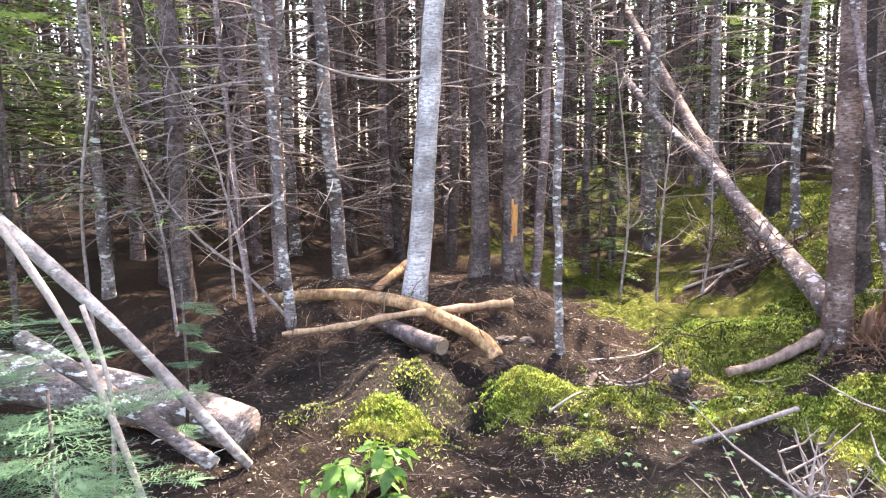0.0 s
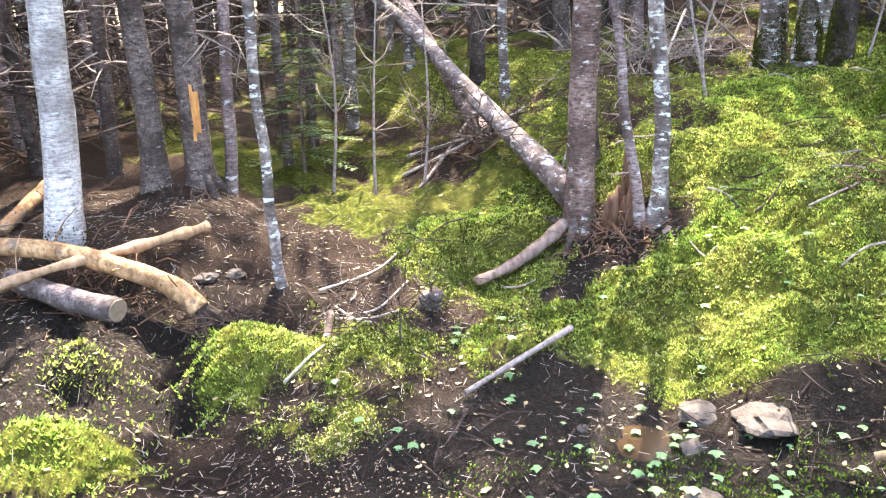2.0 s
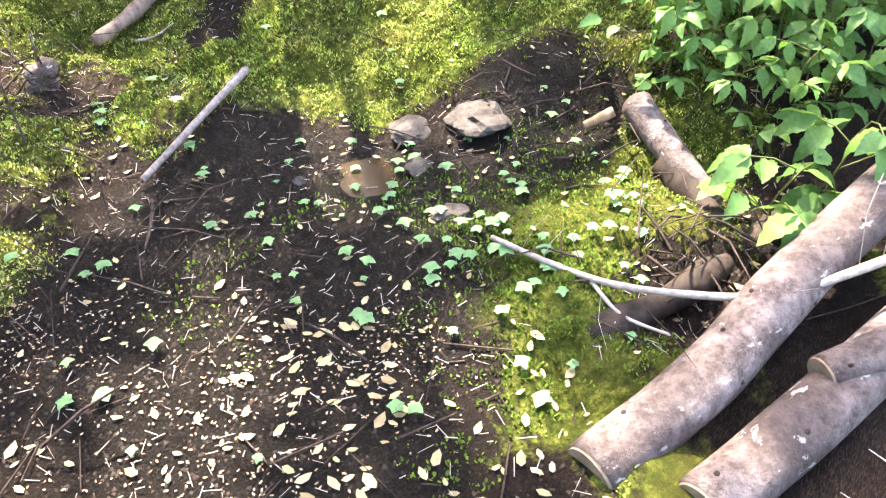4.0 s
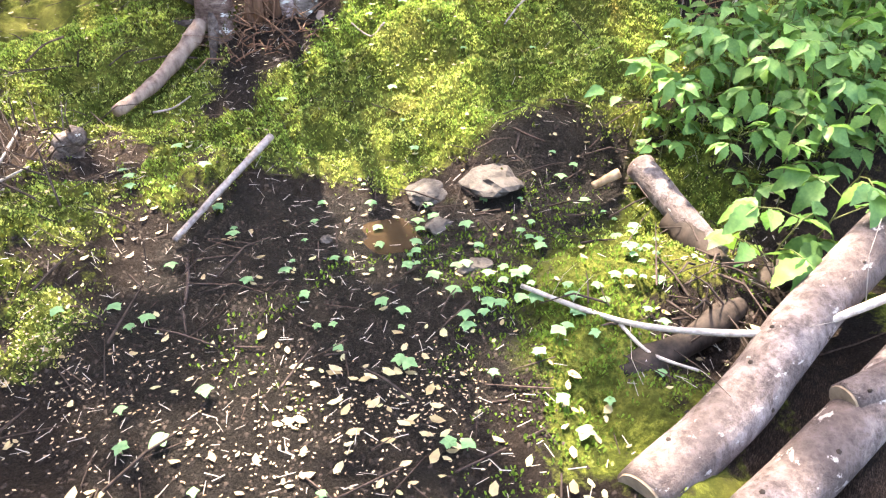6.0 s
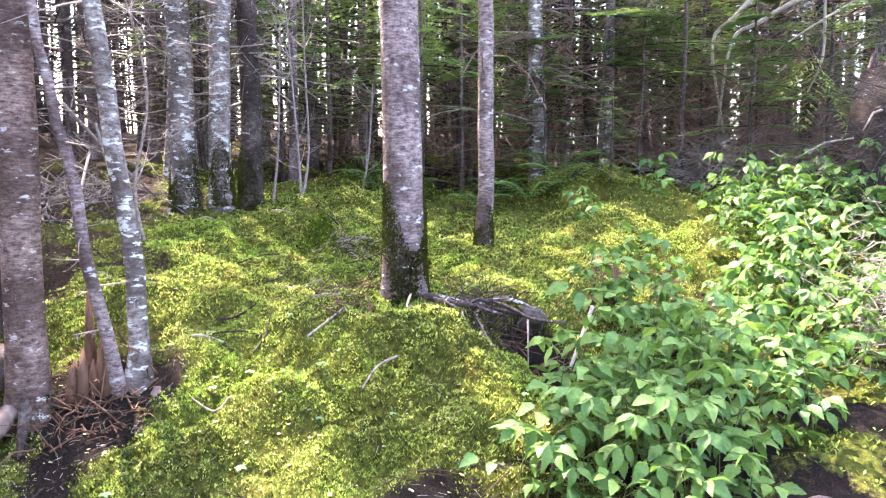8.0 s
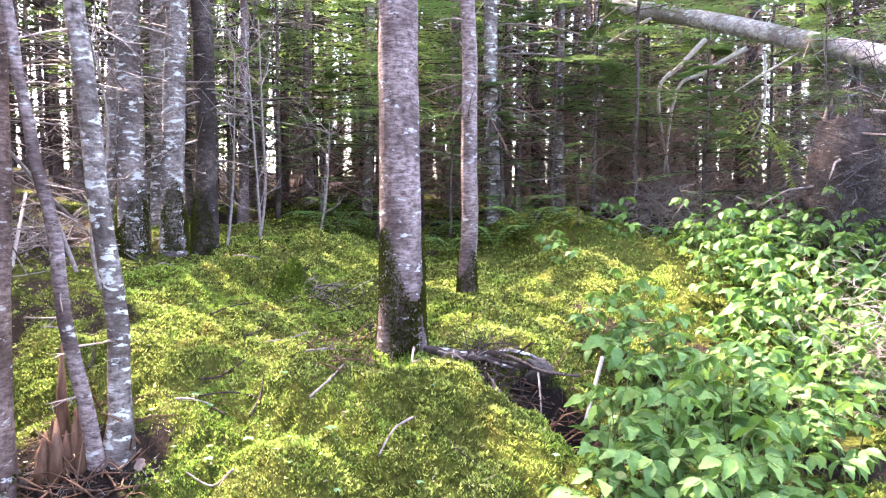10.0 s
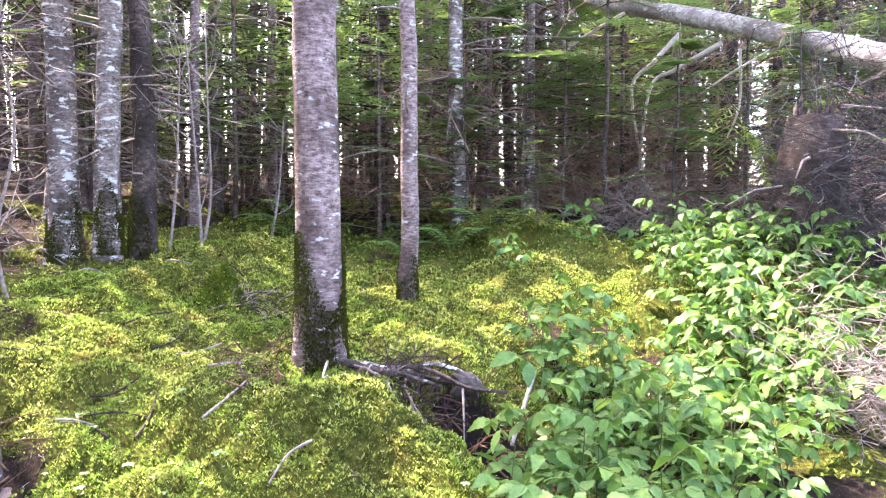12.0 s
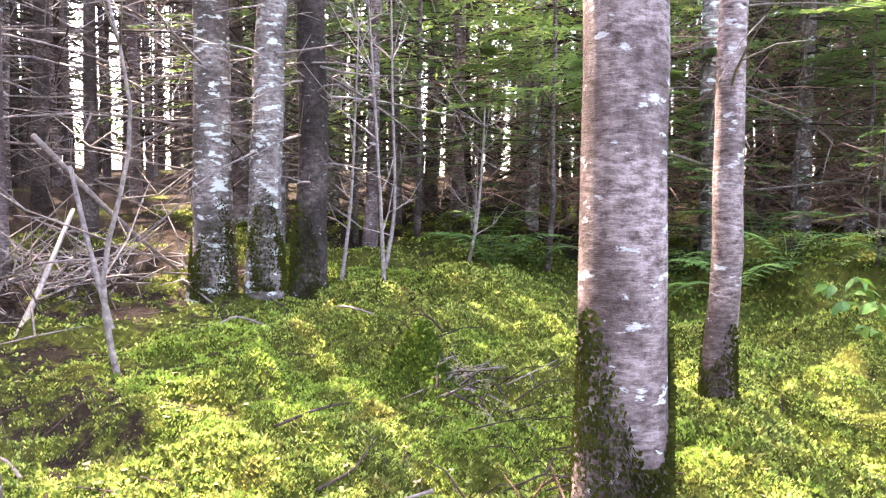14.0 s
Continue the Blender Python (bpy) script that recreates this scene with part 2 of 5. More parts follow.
# pale bark; on the high fallen trunk the lightness paints in sun
M_PALE_SUN = bark("pale_sun_painted_bark", (0.16, 0.13, 0.12), (0.46, 0.4, 0.37), (0.7, 0.64, 0.6), (0.66, 0.66, 0.6), 0.42, 4, 0.8, 9)
# pale branch wood, brightened so the colour carries the sunlight
M_BONE = grained("pale_sun_painted_branch", (0.36, 0.3, 0.26), (0.72, 0.64, 0.56), 40, (1, 1, 1), 0.85)
M_BLUE = leafy("bluish_fir_needles", [(0.03, 0.075, 0.04), (0.07, 0.15, 0.085), (0.14, 0.24, 0.14)], 0.35, 0.5, True, 0.25)
M_HERB = leafy("pale_ground_leaves", [(0.07, 0.17, 0.07), (0.13, 0.26, 0.12), (0.22, 0.35, 0.17)], 0.3, 0.6, True, 0.25)
M_FALLEN = leafy("fallen_dry_leaves", [(0.12, 0.055, 0.03), (0.28, 0.19, 0.11), (0.45, 0.36, 0.24), (0.36, 0.36, 0.17)], 0.15, 0.7)
M_STEM = grained("green_stems", (0.06, 0.08, 0.025), (0.14, 0.13, 0.05), 40, (1, 1, 1), 0.6)


def water_material():
    m, n, l, b = material("brown_puddle_water")
    v = coords(n, l, (1, 1, 1), shift=False)
    b.inputs["Base Color"].default_value = (0.035, 0.022, 0.012, 1)
    b.inputs["Roughness"].default_value = 0.12
    b.inputs["Specular IOR Level"].default_value = 0.2
    bump(n, l, b, noise_tex(n, l, v, 9, 2), 0.06, 0.01)
    return m


M_WATER = water_material()


# ---- small tools for meshes ----
class Shape:
    """Collects vertices and faces of one mesh."""

    def __init__(self):
        self.v, self.f = [], []

    def tube(self, pts, radii, sides=6, caps=True, wob=0.0, rnd=None):
        """A bent, tapered stem along pts."""
        base, k = len(self.v), len(pts)
        pts = [Vector(p) for p in pts]
        side = None
        for i, p in enumerate(pts):
            d = (pts[min(i + 1, k - 1)] - pts[max(i - 1, 0)]).normalized()
            if side is None:
                side = d.orthogonal().normalized()
            side = (side - d * side.dot(d)).normalized()
            up = d.cross(side)
            for j in range(sides):
                a = 2 * math.pi * j / sides
                r = radii[i] * (1 + (rnd.uniform(-wob, wob) if wob else 0))
                self.v.append(p + side * math.cos(a) * r + up * math.sin(a) * r)
        for i in range(k - 1):
            for j in range(sides):
                a, b2 = base + i * sides + j, base + i * sides + (j + 1) % sides
                self.f.append((a, b2, b2 + sides, a + sides))
        if caps:
            self.f.append(tuple(base + j for j in reversed(range(sides))))
            self.f.append(tuple(base + (k - 1) * sides + j for j in range(sides)))

    def poly(self, pts, faces):
        base = len(self.v)
        self.v.extend(pts)
        self.f.extend(tuple(base + i for i in q) for q in faces)

    def leaf(self, at, along, up, length, width, fold=0.15, droop=0.2):
        """A folded, drooping ovate leaf with a pointed tip."""
        d = Vector(along).normalized()
        s = d.cross(Vector(up)).normalized()
        u = s.cross(d)
        at = Vector(at)
        rows = ((0.0, 0.0), (0.22, 0.36), (0.45, 0.5), (0.72, 0.33), (1.0, 0.0))
        pts = []
        for q, w in rows:
            c = at + d * length * q - u * droop * length * q * q
            if w:
                pts += [c + s * width * w + u * fold * width * w, c, c - s * width * w + u * fold * width * w]
            else:
                pts.append(c)
        self.poly(pts, [(0, 2, 1), (0, 3, 2), (1, 2, 5, 4), (2, 3, 6, 5), (4, 5, 8, 7), (5, 6, 9, 8), (7, 8, 10), (8, 9, 10)])

    def blade(self, at, d, up, length, width):
        d, up = Vector(d), Vector(up)
        s = d.cross(up).normalized() * width * 0.5
        at = Vector(at)
        self.poly([at - s * 0.4, at + s * 0.4, at + d * length * 0.45 + s, at + d * length, at + d * length * 0.45 - s], [(0, 1, 2, 4), (4, 2, 3)])

    def mesh(self, name, mat, smooth=True):
        me = bpy.data.meshes.new(name)
        me.from_pydata([tuple(p) for p in self.v], [], self.f)
        me.materials.append(mat)
        if smooth:
            me.polygons.foreach_set("use_smooth", [True] * len(me.polygons))
        me.update()
        return me


def part(name, shape, mat, parent, label="", smooth=True):
    """One mesh under a thing or a part."""
    me = shape.mesh(name, mat, smooth) if isinstance(shape, Shape) else shape
    ob = new(name, me)
    ob.parent = parent
    if label:
        ob["label"] = label
    return ob


def thing(name, m, label, category, group="", kind=""):
    ob = new(name)
    ob.empty_display_size = 0.1
    ob.matrix_basis = m if isinstance(m, Matrix) else Matrix.Translation(m)
    return tagged(ob, label, category, group, kind)


def solid(name, shape, mat, m, label, category, group="", kind="", smooth=True):
    """A thing of one single mesh."""
    ob = new(name, shape.mesh(name, mat, smooth))
    ob.matrix_basis = m if isinstance(m, Matrix) else Matrix.Translation(m)
    return tagged(ob, label, category, group, kind)


# ---- the ground ----
def sm(a, b, x):
    k = np.clip((x - a) / (b - a), 0, 1)
    return k * k * (3 - 2 * k)


def hashed(ix, iy, seed):
    q = (ix * 374761393 + iy * 668265263 + seed * 974634777) & 0xFFFFFFFF
    q = ((q ^ (q >> 13)) * 1274126177) & 0xFFFFFFFF
    return ((q ^ (q >> 16)) & 0xFFFF) / 65535.0


def value_noise(x, y, seed=0):
    x, y = np.asarray(x, float), np.asarray(y, float)
    ix, iy = np.floor(x).astype(np.int64), np.floor(y).astype(np.int64)
    fx, fy = x - ix, y - iy
    fx, fy = fx * fx * (3 - 2 * fx), fy * fy * (3 - 2 * fy)
    a, b2 = hashed(ix, iy, seed), hashed(ix + 1, iy, seed)
    c, d = hashed(ix, iy + 1, seed), hashed(ix + 1, iy + 1, seed)
    return (a + (b2 - a) * fx) * (1 - fy) + (c + (d - c) * fx) * fy


def cushions(x, y, size, seed):
    """Rounded pillows, 0 in the creases and 1 on the tops, of about the given width."""
    x, y = np.asarray(x, float) / size, np.asarray(y, float) / size
    ix, iy = np.floor(x).astype(np.int64), np.floor(y).astype(np.int64)
    best = np.zeros(np.broadcast(x, y).shape)
    for i in (-1, 0, 1):
        for j in (-1, 0, 1):
            cx, cy = ix + i, iy + j
            r = 0.55 + 0.45 * hashed(cx, cy, seed + 2)
            d2 = ((x - cx - hashed(cx, cy, seed)) ** 2 + (y - cy - hashed(cx, cy, seed + 1)) ** 2) / (r * r)
            best = np.maximum(best, r * np.sqrt(np.clip(1 - d2, 0, 1)))
    return best


def lump(x, y, cx, cy, r, a):
    return a * np.exp(-((x - cx) ** 2 + (y - cy) ** 2) / (r * r))


def land(x, y):
    """Height of the forest floor without its small bumps."""
    x, y = np.asarray(x, float), np.asarray(y, float)
    trough = (1 - sm(1.8, 3.4, y)) * (1 - sm(4.6, 6.4, x))
    v = -0.06 + 0.84 * sm(1.9, 4.3, x) * (1 - 0.55 * trough) + 0.12 * np.clip(x - 4.3, 0, 12)
    v = v + 0.32 * sm(5.0, 6.2, y) * (1 - sm(0.2, 1.4, x)) + 0.2 * sm(4.2, 6.2, y) + 0.03 * np.clip(y - 6.2, 0, 20) + 0.05 * np.clip(-1.5 - x, 0, 14) * sm(4.5, 7, y)
    v = v + lump(x, y, -0.45, 4.9, 0.6, 0.16) + lump(x, y, 3.9, 2.55, 0.38, -0.2) + lump(x, y, 1.95, 4.15, 0.35, 0.1)
    return v


def cover(x, y):
    """Shares of moss, litter and wet mud at a place."""
    big = value_noise(x * 0.8, y * 0.8, 3)
    mid = value_noise(x * 2.6, y * 2.6, 4)
    fine = value_noise(x * 7.3, y * 7.3, 8) + 0.6 * value_noise(x * 16, y * 16, 9) - 0.8
    moss = 0.35 + 0.5 * (big - 0.5) + 0.6 * (mid - 0.5) + 0.42 * fine
    moss = moss + 0.52 * sm(1.7, 2.6, x + 0.35 * (y - 3.6)) * np.maximum(sm(1.7, 2.6, y), sm(4.6, 6, x)) - 0.4 * sm(2.6, 5.5, np.hypot(x - 4.3, y - 3.8)) * sm(4.0, 5.5, x) - 0.25 * sm(6.5, 9, np.hypot(x - 4.5, y - 4))
    moss = moss + lump(x, y, 1.5, 4.6, 0.8, 0.35) + lump(x, y, 0.85, 4.4, 0.5, 0.25) + lump(x, y, -0.25, 4.66, 0.14, 1.1) + lump(x, y, 0.45, 4.7, 0.28, 0.5) + lump(x, y, -0.3, 4.05, 0.25, 1.0) + lump(x, y, 2.0, 6.3, 0.9, 0.5) + lump(x, y, 1.98, 2.72, 0.42, 0.6) + lump(x, y, 1.55, 2.42, 0.26, 0.5) + lump(x, y, 1.3, 2.3, 0.18, 0.35) + lump(x, y, 0.85, 3.9, 0.25, 0.4) + lump(x, y, 2.3, 2.5, 0.3, 0.5)
    wet = lump(x, y, 1.55, 3.45, 0.62, 1.1) + lump(x, y, 1.0, 3.0, 0.7, 0.8) + lump(x, y, 2.5, 2.95, 0.35, 0.9) + lump(x, y, 3.85, 2.6, 0.2, 0.8)
    wet = wet + lump(x, y, -0.35, 4.75, 0.55, 0.95) + lump(x, y, -0.95, 4.95, 0.55, 0.95) + 0.3 * (mid - 0.5)
    moss = moss - 0.8 * np.clip(wet, 0, 1) + lump(x, y, -0.25, 4.66, 0.13, 0.7) - lump(x, y, 2.85, 4.88, 0.42, 1.1) - lump(x, y, 0.4, 6.2, 0.9, 0.4) - 0.22 * sm(5.2, 6.0, y) * (1 - sm(2.6, 3.5, x)) - lump(x, y, 1.45, 5.75, 0.7, 0.3) - lump(x, y, 1.78, 4.78, 0.28, 0.5) - lump(x, y, 2.35, 4.72, 0.22, 0.4) - lump(x, y, 1.3, 5.1, 0.25, 0.35) - lump(x, y, 3.75, 4.25, 0.16, 0.2) - lump(x, y, 4.6, 5.0, 0.2, 0.25) - lump(x, y, 3.2, 3.75, 0.14, 0.3) - lump(x, y, 4.0, 3.0, 0.1, 0.5) - lump(x, y, 3.97, 2.8, 0.18, 0.8) - lump(x, y, 2.6, 6.9, 0.7, 0.4) - lump(x, y, 5.2, 7.3, 0.9, 0.4) + lump(x, y, 3.2, 4.0, 0.9, 0.22) + lump(x, y, 4.6, 4.2, 1.2, 0.2) - 0.5 * (1 - sm(-1.6, -0.2, x))
    litter = 0.5 - lump(x, y, -0.5, 4.6, 1.3, 0.5) + 0.5 * (value_noise(x * 1.7 + 9, y * 1.7, 5) - 0.5) + 0.3 * sm(4.6, 6, y)
    return np.clip(moss, 0, 1), np.clip(litter, 0, 1), np.clip(wet, 0, 1)


def floor_z(x, y):
    """Height of the forest floor with its hummocks."""
    x, y = np.asarray(x, float), np.asarray(y, float)
    near = 1 - 0.75 * np.exp(-((x - 1.5) ** 2 + (y - 3.3) ** 2) / 0.9)
    v = land(x, y) + near * (0.11 * (value_noise(x * 1.9, y * 1.9, 1) - 0.5) + 0.11 * (value_noise(x * 3.9, y * 3.9, 2) - 0.5))
    m, _, w = cover(x, y)
    v = v + m * (0.13 * cushions(x + 1.7, y + 0.4, 0.62, 71) - 0.07 + 0.075 * cushions(x, y, 0.21, 61) + 0.035 * cushions(x + 3.3, y, 0.085, 65)) + 0.02 * (value_noise(x * 17, y * 17, 7) - 0.5) * (0.4 + m)
    for cx, cy, r, a in ((5.06, 4.74, 0.3, -0.1), (5.06, 4.74, 0.13, 0.3), (1.93, 3.38, 0.17, -0.035), (5.6, 5.25, 0.3, 0.12), (4.13, 3.68, 0.34, -0.13), (4.08, 3.2, 0.34, -0.1), (4.7, 4.1, 0.7, -0.1), (-0.3, 4.7, 0.22, 0.06), (0.45, 4.72, 0.2, 0.05), (-0.3, 4.05, 0.22, 0.14),
                         (-0.9, 4.33, 0.14, 0.07), (0.1, 4.45, 0.14, -0.2), (0.12, 4.8, 0.13, -0.2), (0.12, 5.1, 0.14, -0.14), (3.86, 3.02, 0.15, -0.13), (3.92, 2.74, 0.16, -0.17), (0.9, 4.4, 0.2, 0.07), (1.25, 4.7, 0.22, 0.08), (2.1, 5.3, 0.3, 0.1), (6.3, 5.0, 0.4, 0.2), (7.5, 3.0, 0.8, 0.3)):
        v = v + lump(x, y, cx, cy, r, a)
    return v


def gz(x, y):
    return float(floor_z(x, y))


def spaced(lo, hi, step, far):
    """Even steps over lo..hi, widening beyond to +-far."""
    mid = list(np.arange(lo, hi, step))
    up, s = [], step
    while (up[-1] if up else hi) < far:
        s *= 1.16
        up.append((up[-1] if up else hi) + s)
    dn, s = [], step
    while (dn[-1] if dn else lo) > -far:
        s *= 1.16
        dn.append((dn[-1] if dn else lo) - s)
    return np.array(dn[::-1] + mid + up)


def make_ground():
    xs, ys = spaced(-2.2, 7.2, 0.025, 90), spaced(1.6, 7.0, 0.025, 90)
    X, Y = np.meshgrid(xs, ys)
    Z = floor_z(X, Y)
    ny, nx = X.shape
    idx = np.arange(nx * ny).reshape(ny, nx)
    quads = np.stack([idx[:-1, :-1], idx[:-1, 1:], idx[1:, 1:], idx[1:, :-1]], -1).reshape(-1, 4)
    me = bpy.data.meshes.new("ground")
    me.vertices.add(nx * ny)
    me.vertices.foreach_set("co", np.stack([X, Y, Z], -1).astype(np.float32).ravel())
    me.loops.add(quads.size)
    me.loops.foreach_set("vertex_index", quads.ravel().astype(np.int32))
    me.polygons.add(len(quads))
    me.polygons.foreach_set("loop_start", np.arange(0, quads.size, 4, dtype=np.int32))
    me.polygons.foreach_set("use_smooth", np.ones(len(quads), bool))
    me.update(calc_edges=True)
    c = np.stack([*cover(X, Y), np.ones_like(X)], -1).astype(np.float32)
    me.attributes.new("cover", "FLOAT_COLOR", "POINT").data.foreach_set("color", c.ravel())
    me.materials.append(M_GROUND)
    tagged(new("ground", me), "uneven forest floor of moss, needle litter and black mud", "ground", kind="structure")


make_ground()


# ---- trees ----
def wander(rnd, height, steps, lean=(0, 0), sway=0.03):
    pts, ox, oy = [], 0.0, 0.0
    for i in range(steps + 1):
        q = (i / steps) ** 1.15
        pts.append(Vector((lean[0] * height * q + ox, lean[1] * height * q + oy, height * q)))
        ox, oy = ox + rnd.uniform(-sway, sway), oy + rnd.uniform(-sway, sway)
    return pts


def along(pts, z):
    for a, b2 in zip(pts, pts[1:]):
        if b2.z >= z:
            return a.lerp(b2, (z - a.z) / max(1e-6, b2.z - a.z))
    return pts[-1].copy()


def trunk_shape(rnd, pts, r0, sides, flare=0.18, height=9.0, top=0.3):
    s = Shape()
    rad = []
    for p in pts:
        q = p.z / height
        rad.append(r0 * ((1 - q) * (1 - top) + top) * (1 + flare * math.exp(-p.z / (r0 * 1.6))))
    lobes = [rnd.uniform(0, 6.28) for _ in range(3)]
    s.tube([pts[0] - Vector((0, 0, 0.25))] + pts, [rad[0] * 1.1] + rad, sides)
    for k in range(len(s.v)):
        v = s.v[k]
        i = min(max(k // sides - 1, 0), len(pts) - 1)
        c = pts[i]
        a = math.atan2(v.y - c.y, v.x - c.x)
        low = math.exp(-max(v.z, 0) / (r0 * 2.5))
        f = 1 + 0.13 * low * sum(math.cos((2 + j) * a + lobes[j]) for j in range(3)) / 2 + 0.035 * math.sin(3 * a + v.z * 2.3 + lobes[0]) + rnd.uniform(-0.012, 0.012)
        s.v[k] = Vector((c.x + (v.x - c.x) * f, c.y + (v.y - c.y) * f, v.z))
    return s, rad


def dead_branches(rnd, pts, r0, height, count, lo, hi, length, subs=4, thick=1.0, rise=0.25):
    """Dry drooping side branches with their twigs."""
    s = Shape()
    for _ in range(count):
        z = rnd.uniform(lo, hi)
        p = along(pts, z)
        a = rnd.uniform(0, 2 * math.pi)
        ln = length * rnd.uniform(0.25, 1.0)
        d = Vector((math.cos(a), math.sin(a), rnd.uniform(-0.35, rise)))
        bend = Vector((rnd.uniform(-0.3, 0.3), rnd.uniform(-0.3, 0.3), rnd.uniform(-0.55, 0.25)))
        q = [p + d * ln * k / 3 + bend * ln * (k / 3) ** 2 * 0.6 for k in range(4)]
        t = thick * (0.005 + 0.008 * ln)
        s.tube(q, [t, t * 0.75, t * 0.5, t * 0.2], 3, False)
        for _ in range(rnd.randint(1, subs)):
            k = rnd.randint(0, 2)
            b0 = q[k].lerp(q[k + 1], rnd.random())
            e = Vector((rnd.uniform(-1, 1), rnd.uniform(-1, 1), rnd.uniform(-0.7, 0.4))).normalized() + d * 0.6
            l2 = ln * rnd.uniform(0.15, 0.5)
            s.tube([b0, b0 + e * l2 * 0.5, b0 + e * l2 + Vector((0, 0, rnd.uniform(-0.2, 0.1) * l2))], [t * 0.45, t * 0.32, t * 0.15], 3, False)
    return s


def crown_shape(rnd, pts, lo, hi, spread, count, blades=11):
    """Live boughs high on a conifer: flat sprays on thin arms, with gaps between them."""
    s = Shape()
    for i in range(count):
        z = lo + (hi - lo) * (i + rnd.random()) / count
        p = along(pts, z)
        a = rnd.uniform(0, 2 * math.pi)
        ln = spread * (1.05 - 0.8 * (z - lo) / (hi - lo)) * rnd.uniform(0.6, 1.1)
        d = Vector((math.cos(a), math.sin(a), rnd.uniform(-0.35, 0.1)))
        side = Vector((-math.sin(a), math.cos(a), 0))
        s.tube([p, p + d * ln], [0.012, 0.004], 3, False)
        for k in range(blades):
            q = 0.25 + 0.75 * k / blades
            sg = 1 if k % 2 else -1
            e = (d * 0.8 + side * sg * rnd.uniform(0.5, 1.0) + Vector((0, 0, rnd.uniform(-0.3, 0.15)))).normalized()
            s.blade(p + d * ln * q, e, Vector((0, 0, 1)), ln * (1.1 - q) * 0.6 + 0.14, 0.13)
    return s


def tree(name, at, r0, lean, mat, label, seed, height=11.0, sides=16, steps=22, twigs=26, twig_len=0.9, lo=0.8, crown=True, sway=0.02, twig_mat=None, category="tree", group="", flare=0.18, hi=0.45):
    """One standing conifer or birch: trunk, dead branches and live crown."""
    rnd = random.Random(seed)
    root = thing(name, (at[0], at[1], gz(at[0], at[1]) - 0.02), label, category, group)
    pts = wander(rnd, height, steps, lean, sway)
    s, rad = trunk_shape(rnd, pts, r0, sides, flare, height)
    part("trunk", s, mat, root)
    if twigs and twigs <= 18:
        for _ in range(twigs):
            part("dead_branch", dead_branches(rnd, pts, r0, height, 1, lo, height * hi, twig_len), twig_mat or M_TWIG, root)
    elif twigs:
        tagged(part("branchwork", dead_branches(rnd, pts, r0, height, twigs, lo, height * hi, twig_len), twig_mat or M_TWIG, root), "dry bare side branches with many fine twigs", kind="stuff")
    if crown:
        tagged(part("crown", crown_shape(rnd, pts, height * 0.6, height * 0.99, 1.35, 8, 8), M_CANOPY, root), "dark green crown of needle boughs", kind="stuff")
    return root


def collar(root, r, top, n, seed):
    """Dark moss growing up the foot of a trunk."""
    rnd = random.Random(seed)
    s = Shape()
    for _ in range(n):
        a, q = rnd.uniform(0, 6.28), rnd.random() ** 1.5
        z = top * q * (0.7 + 0.3 * math.sin(2 * a + seed))
        d = Vector((math.cos(a), math.sin(a), 0))
        rr = r * (1 + 0.2 * math.exp(-z / (r * 1.6)))
        s.blade(d * rr * 0.97 + Vector((0, 0, z)), (d * 0.6 + Vector((rnd.uniform(-0.5, 0.5), rnd.uniform(-0.5, 0.5), rnd.uniform(-0.8, 0.9)))).normalized(), Vector((-d.y, d.x, 0.2)), rnd.uniform(0.01, 0.022), 0.013)
    tagged(part("moss_collar", s, M_MOSSDK, root), "dark green moss on the trunk's foot", kind="stuff")


FIRLAB = "slender grey fir trunk with dry lower branches rising from moss"
# near, single trees
BIG = tree("fir_tree", (4.128, 3.705), 0.123, (0.0, 0.012), M_FIR, "stout grey fir trunk with lichen blotches on a mossy mound", 11, 12, 28, 40, 8, 0.7, 2.2, sway=0.008)
THIN = tree("fir_tree", (5.24, 3.51), 0.062, (0.012, -0.012), M_FIR, "slim grey tree with pale lichen patches standing in bright moss", 12, 9, 20, 30, 16, 0.7, 1.0)
TWIN = tree("fir_tree", (2.735, 5.14), 0.092, (0.004, 0.0), M_RED, "reddish grey fir trunk beside a rotten stump", 13, 11, 24, 36, 10, 0.7, 1.9, sway=0.012)
tree("fir_tree", (3.2, 5.75), 0.075, (0.004, 0.01), M_DARK, "dark fir trunk close behind a stouter one", 14, 11, 20, 28, 14, 0.8, 1.2)
tree("fir_tree", (3.06, 4.77), 0.05, (-0.1, 0.07), M_PALE, "slim leaning trunk mottled with white lichen", 15, 9, 20, 34, 6, 0.5, 1.6, flare=0.5)
tree("fir_tree", (2.98, 4.82), 0.036, (-0.12, 0.08), M_FIR, "thin dead leaning stem with broken side twigs", 16, 3.4, 14, 20, 12, 0.3, 0.3, False)
BIRCH = tree("birch_tree", (-0.36, 6.02), 0.1, (0.075, 0.01), M_BIRCH, "leaning white birch trunk with peeling bands of bark", 17, 11, 28, 40, 5, 1.0, 2.0, sway=0.01)
ORANGE = tree("fir_tree", (0.53, 7.0), 0.105, (0.022, 0.01), M_MID, "brown fir trunk with an orange bark wound", 18, 11, 22, 30, 60, 0.9, 1.1)
tree("fir_tree", (0.2, 6.95), 0.09, (0.006, 0.0), M_MID, FIRLAB, 19, 11, 18, 26, 60, 0.9, 1.0)
tree("fir_tree", (0.74, 7.1), 0.05, (0.05, 0.0), M_FIR, "thin leaning grey stem beside a wounded trunk", 20, 8, 14, 22, 18, 0.6, 0.8)
tree("fir_tree", (0.8, 5.4), 0.034, (-0.012, 0.0), M_PALE, "thin pale sapling stem growing from the litter", 21, 7, 16, 30, 14, 0.5, 1.2)
